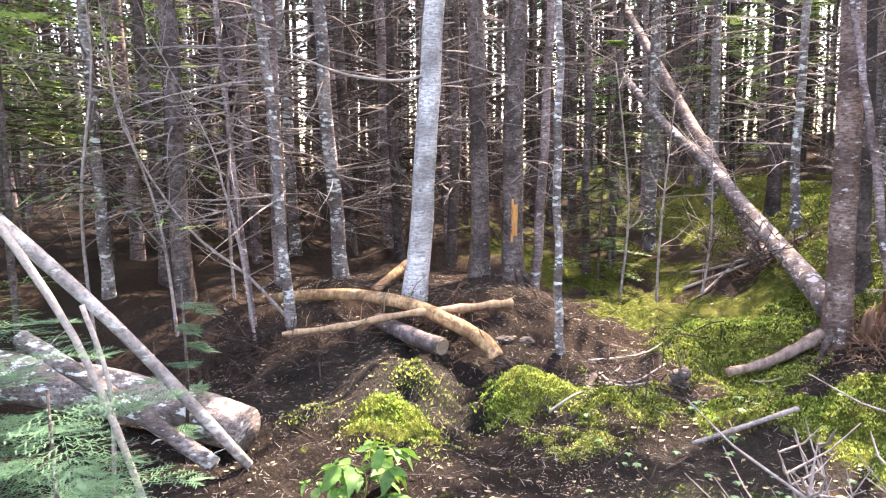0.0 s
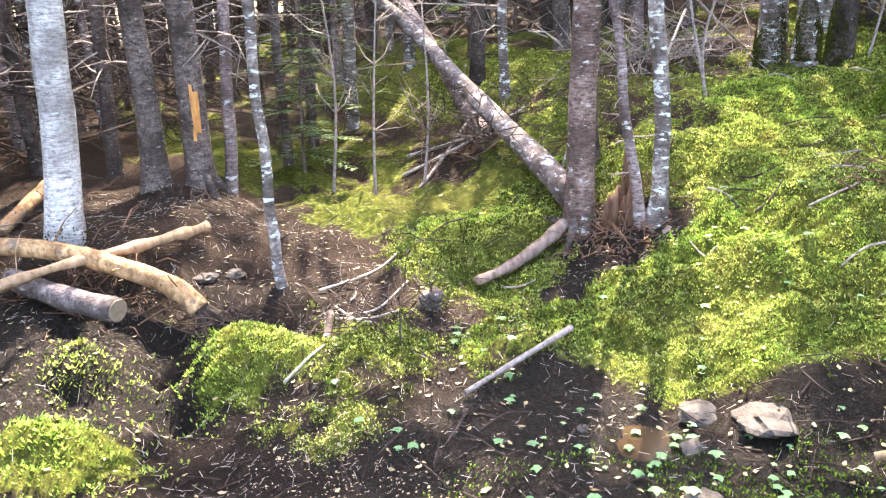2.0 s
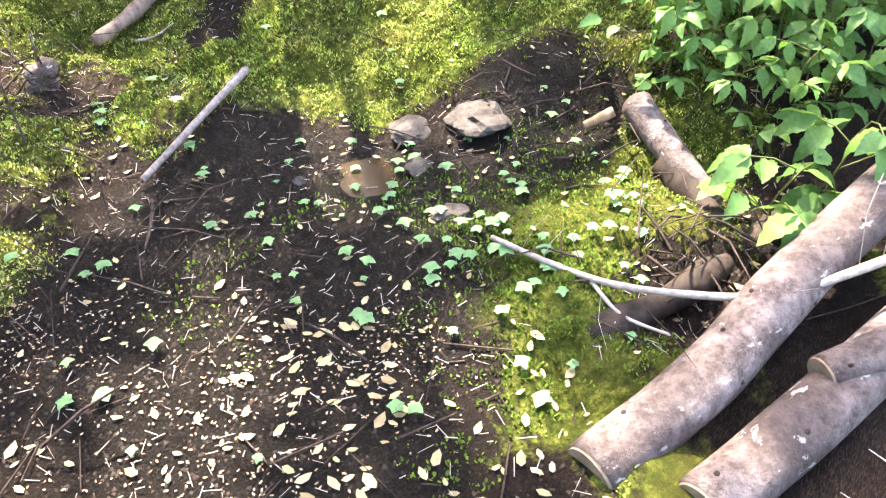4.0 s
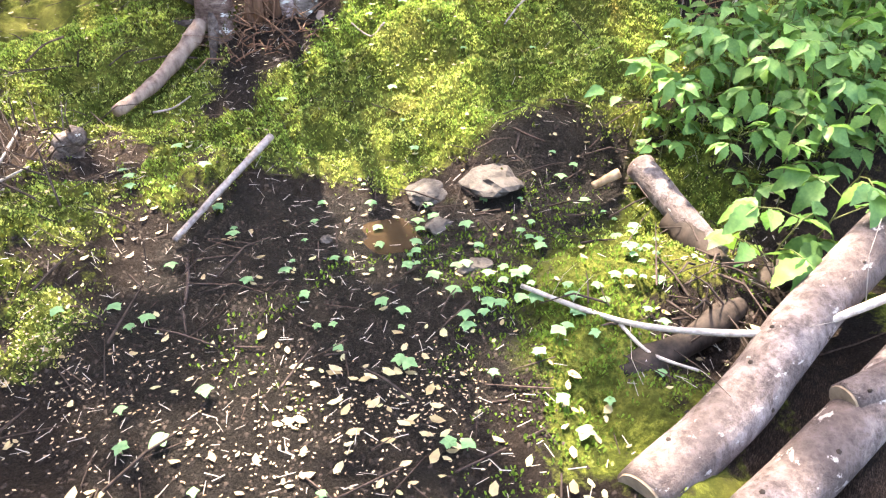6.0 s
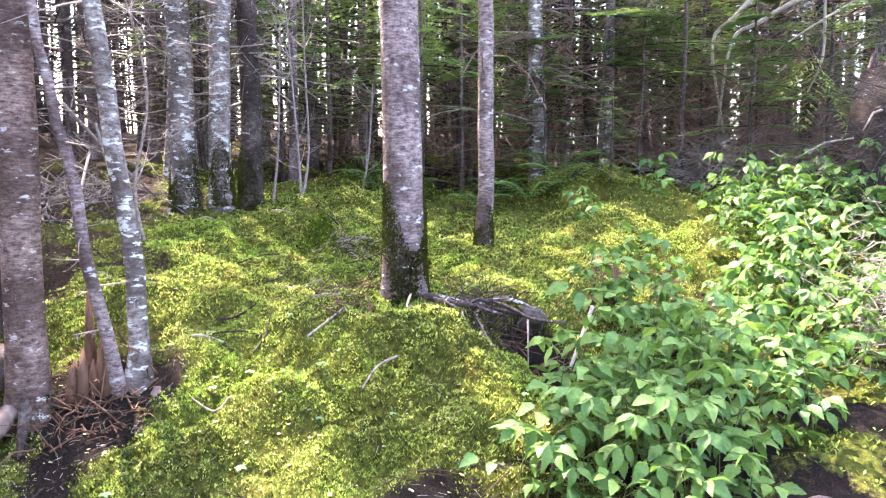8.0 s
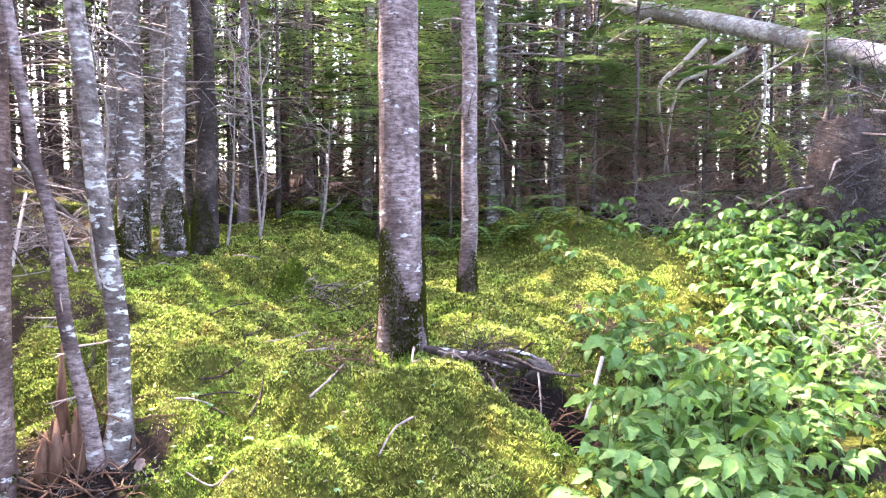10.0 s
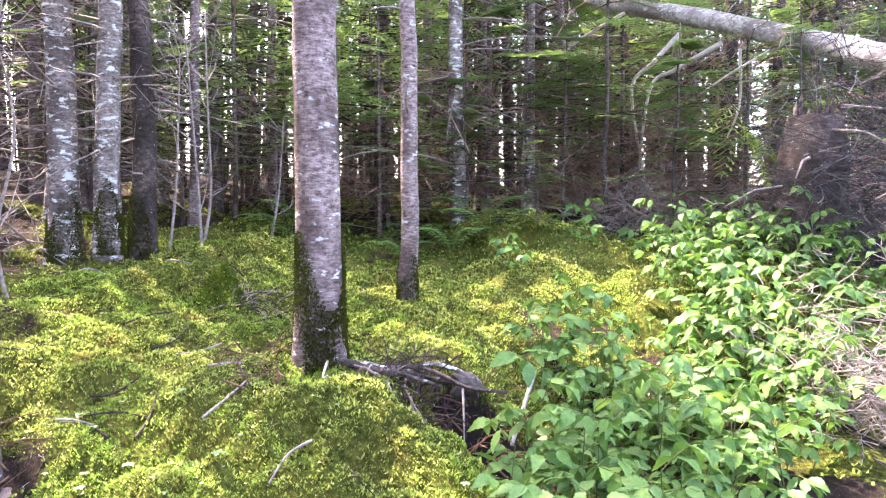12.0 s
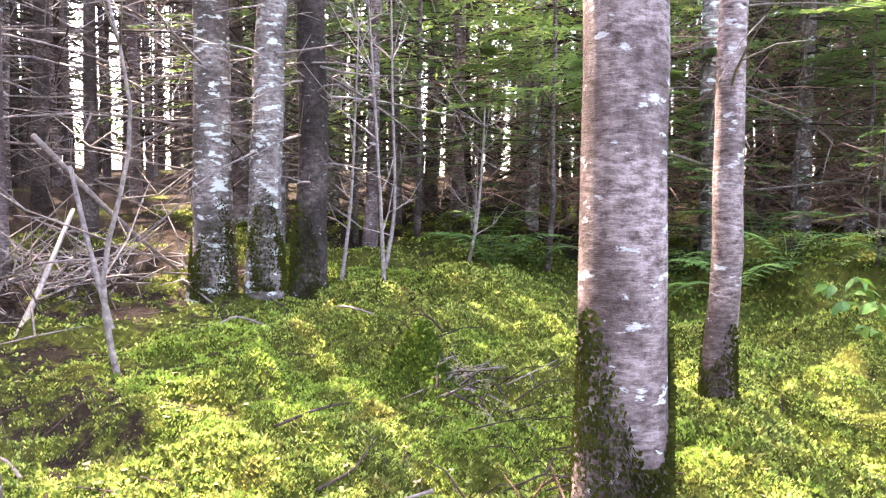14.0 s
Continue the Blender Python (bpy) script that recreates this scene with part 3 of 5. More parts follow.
for k, (x, y, r, lx, ly, mt) in enumerate((
        (-3.0, 6.0, 0.05, -0.022, 0.0, M_PALE), (-2.3, 5.95, 0.085, -0.03, 0.01, M_MID), (-1.36, 5.75, 0.045, -0.06, 0.0, M_PALE), (-1.7, 6.85, 0.075, -0.002, 0.0, M_FIR),
        (-1.13, 6.8, 0.07, -0.045, 0.0, M_PALE), (-1.66, 5.72, 0.026, -0.05, 0.03, M_FIR), (-2.75, 6.6, 0.06, -0.06, 0.0, M_MID), (-3.6, 7.2, 0.07, -0.01, 0.0, M_MID),
        (-0.1, 7.9, 0.06, 0.01, 0.0, M_MID), (-0.7, 8.3, 0.06, -0.01, 0.0, M_DARK), (3.77, 8.85, 0.085, 0.004, 0.0, M_DARK), (3.65, 7.95, 0.05, 0.01, 0.0, M_PALE),
        (5.62, 6.45, 0.12, -0.02, 0.05, M_PALE), (5.72, 6.12, 0.1, 0.0, -0.02, M_PALE), (5.92, 5.95, 0.1, -0.012, 0.0, M_DARK), (6.37, 11.6, 0.13, 0.0, 0.0, M_DARK),
        (6.8, 11.0, 0.12, 0.0, 0.0, M_MID), (5.1, 9.2, 0.1, 0.01, 0.0, M_MID), (5.6, 8.4, 0.07, 0.0, 0.0, M_FIR), (2.0, 9.6, 0.06, 0.0, 0.0, M_MID), (1.5, 8.6, 0.05, 0.0, 0.0, M_MID))):
    t0 = tree("fir_tree", (x, y), r, (lx, ly), mt, FIRLAB, 40 + k, RNG.uniform(9, 12), 16, 24, 60, 1.0, 0.7, crown=k not in (13, 19, 20))
    if 5.5 < x < 6 and y < 7:
        collar(t0, r, 0.6, 5000, k)


def add_roots(root, r, n, seed, mat):
    """Root flares that run from a trunk's foot into the floor."""
    rnd = random.Random(seed)
    for k in range(n):
        a = 6.28 * k / n + rnd.uniform(-0.4, 0.4)
        d = Vector((math.cos(a), math.sin(a), 0))
        s = Shape()
        far = r * rnd.uniform(2.2, 3.6)
        px, py = root.location.x + d.x * far, root.location.y + d.y * far
        drop = gz(px, py) - root.location.z
        s.tube([d * r * 0.55 + Vector((0, 0, r * 1.7)), d * r * 1.05 + Vector((0, 0, r * 0.65)), d * r * 1.7 + Vector((0, 0, r * 0.2 + drop * 0.4)), d * far + Vector((0, 0, drop - 0.02))],
               [r * 0.34, r * 0.34, r * 0.26, r * 0.12], 8, True, 0.06, rnd)
        part("root", s, mat, root)


for ob0, r, n in ((TWIN, 0.092, 5), (ORANGE, 0.105, 4)):
    add_roots(ob0, r, n, n, M_MID)
collar(BIG, 0.123, 0.72, 9000, 3)
collar(THIN, 0.062, 0.35, 1600, 6)
collar(TWIN, 0.098, 0.15, 250, 4)
collar(BIRCH, 0.1, 0.12, 150, 5)


# ---- the stand behind: many spruce and fir trunks ----
protos, light = [], []
for k in range(8):
    mt = (M_MID, M_DARK, M_FIR, M_MID, M_DARK, M_FIR, M_PALE, M_MID)[k]
    protos.append(tree("fir_tree", (-14 - k * 1.7, -9), 0.05 + 0.012 * (k % 5), (RNG.uniform(-0.02, 0.02), RNG.uniform(-0.02, 0.02)), mt,
                       "slender dry-branched fir in the dense stand", 80 + k, 9 + k * 0.5, 10, 12, 44, 1.4, 0.5, group="stand of firs", twig_mat=M_TWIG_DK if k % 4 else M_TWIG))
taken = [tuple(o.location[:2]) for o in scene.collection.objects if o.name.startswith(("fir_tree", "birch_tree")) and o.location.y > -5]


def free(x, y, d=0.55):
    return all((x - a) ** 2 + (y - b2) ** 2 > d * d for a, b2 in taken)


def stand_spots(count, lo, hi, gap):
    """Random places for trees of the stand, in the sectors that the path looks into, and a few behind it."""
    out = []
    for _ in range(20000):
        if len(out) >= count:
            break
        a, d = RNG.uniform(0, 2 * math.pi), lo + (hi - lo) * RNG.random() ** 0.8
        x, y = 2.0 + d * math.sin(a), 3.0 + d * math.cos(a)
        deg = math.degrees(a if a < math.pi else a - 2 * math.pi)
        if not -52 < deg < 118 and (RNG.random() > 0.08 or d < 8):
            continue
        if math.hypot(x - 4.5, y - 4.0) < 3.4 or (y < 2.8 and 2 < x < 10) or (1.0 < x < 4.4 and y < 8.8) or not free(x, y, gap):
            continue
        taken.append((x, y))
        out.append((x, y))
    return out


bare = [tree("fir_tree", (-30 - k * 1.7, -9), 0.06 + 0.014 * k, (0.01, -0.01), (M_MID, M_FIR, M_PALE)[k], "slender dead fir without a live crown", 180 + k, 9 + k, 10, 12, 44, 1.4, 0.5, False, group="stand of firs", twig_mat=(M_TWIG, M_TWIG_DK)[k % 2])
        for k in range(3)]
for x, y in stand_spots(235, 5.6, 17, 0.5):
    sc = RNG.uniform(0.75, 1.25)
    dead = 4.6 < x < 10.2 and 6 < y < 11.5 or 0.5 < x < 4.6 and 7.5 < y < 10.5 or 8 < x < 14 and -3 < y < 6 or 3.5 < x < 6.5 and 9 < y < 13
    copy_thing(RNG.choice(bare if dead and RNG.random() < 0.55 else protos), Matrix.Translation((x, y, gz(x, y) - 0.03)) @ pose(0, 0, 0, RNG.uniform(-2, 2), RNG.uniform(-2, 2), RNG.uniform(0, 360)) @ Matrix.Diagonal((sc, sc, sc, 1)))


def far_stand(count):
    """The trees beyond, too many to count: trunks, twigs and crowns joined."""
    root = thing("far_firs", (0, 0, 0), "dense far stand of thin grey fir trunks", "trees", "", "stuff")
    pieces = {"trunks": [], "twigs": [], "crowns": []}
    kinds = []
    for k in range(5):
        rnd = random.Random(900 + k)
        pts = wander(rnd, 11, 8, (rnd.uniform(-0.03, 0.03), rnd.uniform(-0.03, 0.03)), 0.05)
        tr, _ = trunk_shape(rnd, pts, 0.06 + 0.015 * k, 7, 0.1, 11)
        kinds.append((tr, dead_branches(rnd, pts, 0.07, 11, 17, 0.6, 5.5, 1.7, 2, 2.2), crown_shape(rnd, pts, 5.2, 11, 1.6, 12, 8)))
    low = []
    for k in range(4):
        rnd = random.Random(950 + k)
        pts = wander(rnd, 9, 6, (0, 0), 0.04)
        tr, _ = trunk_shape(rnd, pts, 0.07, 6, 0.1, 9)
        low.append((tr, dead_branches(rnd, pts, 0.07, 9, 6, 0.2, 3, 1.5, 2, 2.0), crown_shape(rnd, pts, 0.3, 9, 1.9, 26, 8)))
    for x, y in stand_spots(350, 19, 42, 0.8):
        m = np.array(Matrix.Translation((x, y, gz(x, y) - 0.05)) @ pose(0, 0, 0, 0, 0, RNG.uniform(0, 360)) @ Matrix.Scale(RNG.uniform(0.7, 1.3), 4))
        for key, sh in zip(pieces, RNG.choice(low)):
            pieces[key].append((m, sh))
    for x, y in stand_spots(count, 15, 36, 0.45):
        m = np.array(Matrix.Translation((x, y, gz(x, y) - 0.05)) @ pose(0, 0, 0, 0, 0, RNG.uniform(0, 360)) @ Matrix.Scale(RNG.uniform(0.8, 1.2), 4))
        for key, sh in zip(pieces, RNG.choice(kinds)):
            pieces[key].append((m, sh))
    for key, mat in (("trunks", M_MID), ("twigs", M_TWIG_DK), ("crowns", M_CANOPY)):
        vs, fs, base = [], [], 0
        cache = {}
        for m, sh in pieces[key]:
            if id(sh) not in cache:
                cache[id(sh)] = np.array([tuple(v) for v in sh.v])
            v = cache[id(sh)]
            vs.append(v @ m[:3, :3].T + m[:3, 3])
            fs.extend(tuple(i + base for i in f) for f in sh.f)
            base += len(v)
        me = bpy.data.meshes.new(key)
        me.from_pydata(np.concatenate(vs).tolist(), [], fs)
        me.materials.append(mat)
        tagged(part(key, me, mat, root), kind="stuff")


far_stand(470)


# ---- understory firs with live flat boughs ----
def bough(s, at, d, ln, rnd, dense=12, wide=0.42, needle=0.06, thin=0.03, per=4):
    """One flat fir bough: a twig with side twigs set with needle sprays."""
    d = Vector(d).normalized()
    side = d.cross(Vector((0, 0, 1))).normalized()
    at = Vector(at)
    for k in range(dense):
        q = 0.15 + 0.85 * k / dense
        p = at + d * ln * q - Vector((0, 0, 0.16 * ln * q * q))
        for sg in (-1, 1):
            e = (d * 0.75 + side * sg + Vector((0, 0, rnd.uniform(-0.2, 0.05)))).normalized()
            l2 = ln * wide * (1.1 - q) * rnd.uniform(0.75, 1.1) + 0.03
            for j in range(per):
                c = p + e * l2 * j / per
                f = (e + e.cross(Vector((0, 0, 1))) * (0.8 if j % 2 else -0.8)).normalized()
                s.blade(c, f, Vector((0, 0, 1)), needle * (1 + 0.6 * rnd.random()), thin)
            s.blade(p, e, Vector((0, 0, 1)), l2, min(0.026, thin * 0.7))
    s.blade(at + d * ln * 0.9 - Vector((0, 0, 0.14 * ln)), d, Vector((0, 0, 1)), 0.1, 0.025)


def understory_fir(seed, height, lo, spread, tiers):
    rnd = random.Random(seed)
    root = thing("young_fir", (-14 - seed % 7, -14, 0), "young green fir with flat drooping boughs under the canopy", "tree", "young firs")
    pts = wander(rnd, height, 10, (0, 0), 0.02)
    s, _ = trunk_shape(rnd, pts, 0.03, 8, 0.1, height, 0.2)
    part("trunk", s, M_MID, root)
    arms, need = Shape(), Shape()
    for i in range(tiers):
        z = lo + (height - lo) * i / tiers
        for _ in range(rnd.randint(3, 4)):
            a = rnd.uniform(0, 6.28)
            ln = spread * (1.05 - (z - lo) / (height - lo)) * rnd.uniform(0.7, 1.1) + 0.12
            d = Vector((math.cos(a), math.sin(a), rnd.uniform(-0.15, 0.15)))
            p = along(pts, z)
            arms.tube([p, p + d * ln * 0.5, p + d * ln - Vector((0, 0, 0.14 * ln))], [0.008, 0.005, 0.002], 3, False)
            bough(need, p, d, ln, rnd, 8)
    tagged(part("branchwork", arms, M_TWIG_DK, root), kind="stuff")
    tagged(part("needles", need, M_NEEDLE, root), "flat green needle sprays", kind="stuff")
    return root


YOUNG = [understory_fir(301, 3.8, 0.8, 1.3, 11), understory_fir(302, 2.4, 0.35, 0.9, 9), understory_fir(303, 5.0, 1.3, 1.5, 12)]
for k, (x, y, sc) in ((0, (9.2, 3.1, 1.1)), (2, (11.1, 3.9, 1.1)), (2, (12.7, 0.0, 1.2)), (0, (10.9, -0.6, 1.2)), (2, (11.6, 7.0, 1.0)), (0, (9.6, 6.9, 0.9)), (1, (9.2, 7.4, 1.0)),
                      (0, (11.7, 2.3, 1.1)), (2, (8.3, 4.6, 0.9)), (2, (10.2, 5.4, 1.0)), (0, (7.6, 6.6, 0.8)), (1, (8.6, 5.9, 0.8)), (1, (7.7, 4.1, 0.7)), (2, (9.7, 1.9, 1.0)), (2, (13.8, 2.6, 1.2)),
                      (2, (10.2, -1.8, 1.3)), (0, (13, -2.2, 1.3)), (0, (8.4, -1.4, 1.0)), (1, (6.9, 2.75, 0.4)), (1, (1.55, 8.1, 0.6)), (0, (1.9, 9.2, 0.8)), (0, (-4.4, 6.2, 1.0)), (2, (-4.9, 7.3, 1.0)),
                      (0, (-3.6, 8.4, 0.9)), (2, (-5.6, 9.0, 1.1)), (1, (4.3, 10.2, 0.9)), (0, (14.5, 5.5, 1.2)), (2, (13.4, 8.6, 1.2)), (2, (15.5, -0.5, 1.3)), (2, (12.2, -4.0, 1.3)), (0, (-6.0, 7.0, 1.2)), (2, (-4.2, 9.6, 1.1)), (0, (-2.9, 9.9, 1.0)), (2, (-7.2, 8.4, 1.3)), (0, (-3.9, 5.0, 0.9)), (2, (-3.35, 5.3, 1.0)), (2, (-3.9, 6.1, 1.1)), (2, (8.9, 0.6, 0.9)), (0, (10.3, 1.2, 1.1)), (2, (9.9, 3.9, 1.0)), (0, (8.7, 2.6, 0.8)), (2, (12.4, 5.2, 1.2)), (0, (10.8, 7.9, 1.1)), (2, (9.0, 9.2, 1.0)), (0, (12.9, 1.2, 1.3)), (2, (11.3, -2.8, 1.3)), (0, (14.2, 0.9, 1.4)), (2, (7.9, 7.9, 0.8)), (0, (9.2, -3.0, 1.2)), (2, (14.8, 3.8, 1.4)), (0, (8.0, 0.3, 0.7)), (1, (7.9, 1.5, 0.9)), (1, (8.3, 3.6, 0.8)), (1, (9.0, 4.7, 0.9)), (2, (16.5, 2.2, 1.5)), (2, (15.5, 7, 1.4)), (0, (12.0, -1.2, 1.3)), (2, (5.9, 11.9, 1.0)), (0, (4.6, 12.8, 1.1)), (2, (8.0, 6.2, 1.0)), (2, (7.5, 4.85, 0.8)), (2, (8.5, 2.1, 0.95)), (2, (9.3, 5.0, 1.1))):
    copy_thing(YOUNG[k], Matrix.Translation((x, y, gz(x, y) - 0.02)) @ pose(0, 0, 0, 0, 0, RNG.uniform(0, 360)) @ Matrix.Diagonal((sc, sc, sc, 1)))


# ---- logs, poles and sticks ----
def smooth_line(pts, n=5):
    """More points along a bent line, rounded at the corners."""
    pts = [Vector(p) for p in pts]
    out = []
    for i in range(len(pts) - 1):
        a, b2 = pts[i], pts[i + 1]
        p0, p3 = pts[max(i - 1, 0)], pts[min(i + 2, len(pts) - 1)]
        for k in range(n):
            t = k / n
            out.append(0.5 * ((2 * a) + (b2 - p0) * t + (2 * p0 - 5 * a + 4 * b2 - p3) * t * t + (3 * a - p0 - 3 * b2 + p3) * t ** 3))
    return out + [pts[-1]]


M_ROOT = grained("bare_root_wood", (0.1, 0.062, 0.05), (0.36, 0.265, 0.22), 26, (1, 1, 0.4), 0.75)


def log(name, pts, r0, r1, mat, label, category="log", sides=16, knots=5, seed=1, cut=None, cut_mat=None, bumps=0.05, n=5, stubs=0):
    """A lying log or stick: bent body, knots or branch stubs, sawn faces where it has them."""
    rnd = random.Random(seed)
    line = smooth_line(pts, n)
    root = thing(name, line[0], label, category)
    o = line[0].copy()
    line = [p - o for p in line]
    k = len(line) - 1
    s = Shape()
    rad = [(r0 + (r1 - r0) * i / k) * (1 + bumps * math.sin(i * 1.7 + seed)) for i in range(k + 1)]
    s.tube(line, rad, sides, True, bumps * 0.5, rnd)
    body = part("body", s, mat, root)
    for j in range(knots + stubs):
        i = rnd.randint(1, max(1, k - 1))
        d = (line[min(i + 1, k)] - line[i - 1]).normalized()
        a = rnd.uniform(-0.9, 1.2)
        e = (d.orthogonal().normalized() * math.sin(a * 2) + Vector((0, 0, 1)) * math.cos(a)).normalized()
        kn = Shape()
        ln = rnd.uniform(0.06, 0.22) if j >= knots else 0.012
        w = rad[i] * (0.12 if j < knots else 0.1)
        b0 = line[i] + e * rad[i] * 0.9
        kn.tube([b0, b0 + e * ln * 0.6 + d * ln * 0.15, b0 + e * ln + d * ln * 0.4], [w, w * 0.8, w * 0.45], 6)
        part("knot" if j < knots else "branch_stub", kn, M_ROT if j < knots else mat, body)
    for end in (cut or ()):
        f = Shape()
        i, q = (0, 1) if end == 0 else (k, k - 1)
        d = (line[i] - line[q]).normalized()
        f.tube([line[i] - d * 0.002, line[i] + d * 0.006], [rad[i] * 0.93, rad[i] * 0.9], sides)
        part("sawn_face", f, cut_mat or M_CUT, body, "flat sawn end with rings", False)
    return root


log("bent_log", [(-1.87, 6.35, 0.36), (-1.41, 6.08, 0.47), (-0.87, 5.8, 0.53), (-0.39, 5.57, 0.5), (-0.03, 5.42, 0.38), (0.21, 5.27, 0.27), (0.31, 5.18, 0.16)], 0.045, 0.06, M_PEELED,
    "bent fallen log with peeled orange bark on the bank", seed=3, knots=7, stubs=5)
for k in range(6):
    a = -1.5 + 0.5 * k
    e = Vector((0.8 * math.cos(a), 0.6 * math.sin(a), -0.35 - 0.1 * (k % 2)))
    log("torn_root", [(0.29, 5.2, 0.2), Vector((0.3, 5.18, 0.17)) + e * 0.13, Vector((0.3, 5.17, 0.15)) + e * 0.3], 0.03, 0.01, M_ROT, "dark torn root at the end of a bent log", "root", 7, 0, 80 + k, bumps=0.2)
log("split_branch", [(-1.25, 5.07, 0.37), (-0.87, 5.24, 0.385), (-0.37, 5.41, 0.45), (0.1, 5.65, 0.45), (0.45, 5.9, 0.44)], 0.022, 0.036, M_TAN, "split tan branch lying across a bent log", "branch", 8, 3, 4, bumps=0.22, n=6, stubs=4)
log("sawn_log", [(-0.62, 5.62, 0.36), (-0.35, 5.3, 0.31), (-0.09, 5.05, 0.28)], 0.06, 0.065, M_LOG, "short grey log with a sawn end on dark soil", seed=5, cut=(1,), knots=3)
log("broken_log", [(-0.72, 6.2, 0.5), (-0.55, 6.53, 0.62), (-0.48, 6.75, 0.66)], 0.04, 0.045, M_PEELED, "short orange broken log leaning by the birch", seed=6, knots=2)
log("large_log", [(-3.1, 4.45, 0.26), (-2.0, 4.21, 0.18), (-1.16, 3.93, 0.08)], 0.17, 0.13, M_PALE, "large pale weathered log lying among fir boughs", seed=7, sides=22, knots=6)
log("leaning_pole", [(-2.3, 3.1, 1.65), (-1.63, 3.39, 0.82), (-1.06, 3.62, 0.0)], 0.036, 0.028, M_PALE_SUN, "straight grey pole leaning over a large log", "pole", 12, 4, 8, stubs=5)
log("leaning_pole", [(-2.0, 2.8, 1.7), (-1.51, 2.85, 0.87), (-1.2, 2.84, 0.0)], 0.018, 0.014, M_TWIG_PALE, "thin pale dead pole leaning to the ground", "pole", 8, 1, 9)
log("dead_pole", [(-2.33, 3.75, 0.66), (-1.84, 3.64, 0.41), (-1.21, 3.53, 0.04)], 0.05, 0.042, M_PALE, "grey barked pole lying slanted in front of a log", "pole", 12, 3, 10, stubs=3)
log("dead_stick", [(-1.5, 2.9, 1.0), (-1.38, 2.87, 0.6), (-1.4, 2.83, 0.0)], 0.012, 0.009, M_TWIG_PALE, "thin bleached upright stick among boughs", "stick", 6, 0, 11)
log("log", [(1.17, 2.1, -0.04), (1.55, 1.97, 0.02), (1.95, 1.87, 0.13), (2.75, 1.62, 0.3)], 0.078, 0.082, M_LOG, "smooth grey log with dark knots beside wet ground", seed=12, sides=24, knots=8, cut=(0,), bumps=0.015)
log("log", [(1.22, 1.86, -0.04), (1.6, 1.72, 0.0), (2.6, 1.38, 0.1)], 0.075, 0.08, M_LOG, "grey log lying parallel to its neighbour", seed=13, sides=24, knots=6, cut=(0,), bumps=0.015)
log("sawn_stub", [(1.66, 1.74, 0.06), (1.85, 1.6, 0.1), (2.1, 1.4, 0.14)], 0.05, 0.05, M_LOG, "stub of a sawn log resting on another", seed=14, knots=2, cut=(0,), bumps=0.015)
log("short_log", [(2.58, 2.62, 0.14), (2.46, 2.45, 0.08), (2.3, 2.22, 0.0)], 0.058, 0.05, M_LOG, "short pale log half sunk in black mud", seed=15, knots=2, cut=(0,), bumps=0.03)
log("charred_log", [(2.42, 2.42, 0.03), (2.25, 2.2, -0.01), (2.05, 2.08, -0.03)], 0.06, 0.05, M_ROT, "rotten black log end in wet mud", seed=16, knots=0, bumps=0.18)
log("rotten_log", [(1.55, 2.3, -0.04), (1.85, 2.14, -0.01), (2.3, 2.0, 0.02)], 0.05, 0.04, M_ROT, "black rotten log under a dead branch", seed=17, knots=0, bumps=0.2)
log("wood_piece", [(2.52, 2.68, 0.12), (2.45, 2.76, 0.07)], 0.022, 0.016, M_TAN, "short tan piece of broken wood", "stick", 8, 0, 18)
log("stick", [(1.37, 4.0, -0.02), (1.67, 4.03, 0.07), (1.98, 4.05, 0.17)], 0.012, 0.017, M_TWIG, "straight bleached grey stick lying on moss", "stick", 8, 1, 19)
log("stick", [(1.33, 3.9, gz(1.33, 3.9) + 0.01), (1.24, 3.78, gz(1.24, 3.78) + 0.012), (1.12, 3.66, gz(1.12, 3.66) + 0.01)], 0.01, 0.005, M_TWIG_DK, "thin broken stick lying on mud", "stick", 6, 0, 20)
log("stick", [(0.98, 4.95, 0.1), (0.86, 4.6, 0.08), (0.72, 4.25, 0.03)], 0.022, 0.016, M_MID, "brown stick lying on moss and litter", "stick", 8, 0, 21, stubs=2)
log("exposed_root", [(2.64, 5.17, 0.34), (2.45, 5.14, 0.24), (2.2, 5.1, 0.14), (1.93, 5.06, 0.09)], 0.05, 0.03, M_ROOT, "pale bare root running out from a fir trunk", "root", 10, 0, 22, bumps=0.1)
log("exposed_root", [(3.08, 4.68, 0.36), (2.98, 4.6, 0.3), (2.9, 4.58, 0.25)], 0.042, 0.03, M_ROOT, "pale knobbed root end at a trunk's foot", "root", 10, 0, 23, bumps=0.12)
log("stump", [(1.55, 4.9, 0.04), (1.53, 4.86, 0.12), (1.56, 4.78, 0.17)], 0.055, 0.035, M_MID, "small dark broken stump in moss", "stump", 14, 0, 24, bumps=0.4, stubs=3)
log("fallen_tree", [(2.74, 5.25, 0.5), (2.83, 5.9, 0.65), (2.98, 7.59, 1.1), (2.85, 8.6, 1.62), (2.6, 9.3, 2.05), (2.4, 11.3, 3.0)], 0.1, 0.05, M_FLAKE,
    "thick fallen trunk with pale flaking bark, leaning", "fallen tree", 20, 8, 25, stubs=8)
log("fallen_tree", [(3.12, 7.25, 0.5), (3.06, 7.8, 0.98), (2.79, 9.6, 2.45), (2.5, 11.5, 4.0)], 0.088, 0.06, M_FIR, "slimmer fallen trunk leaning up into other trees", "fallen tree", 16, 5, 26, stubs=10)
log("dead_branch", [(1.7, 2.7, 0.05), (1.69, 2.38, 0.05), (1.71, 2.14, 0.09), (1.81, 1.9, 0.13), (2.04, 1.68, 0.2)], 0.008, 0.013, M_TWIG_PALE, "thin pale dead branch lying over logs", "branch", 6, 0, 27, stubs=7)
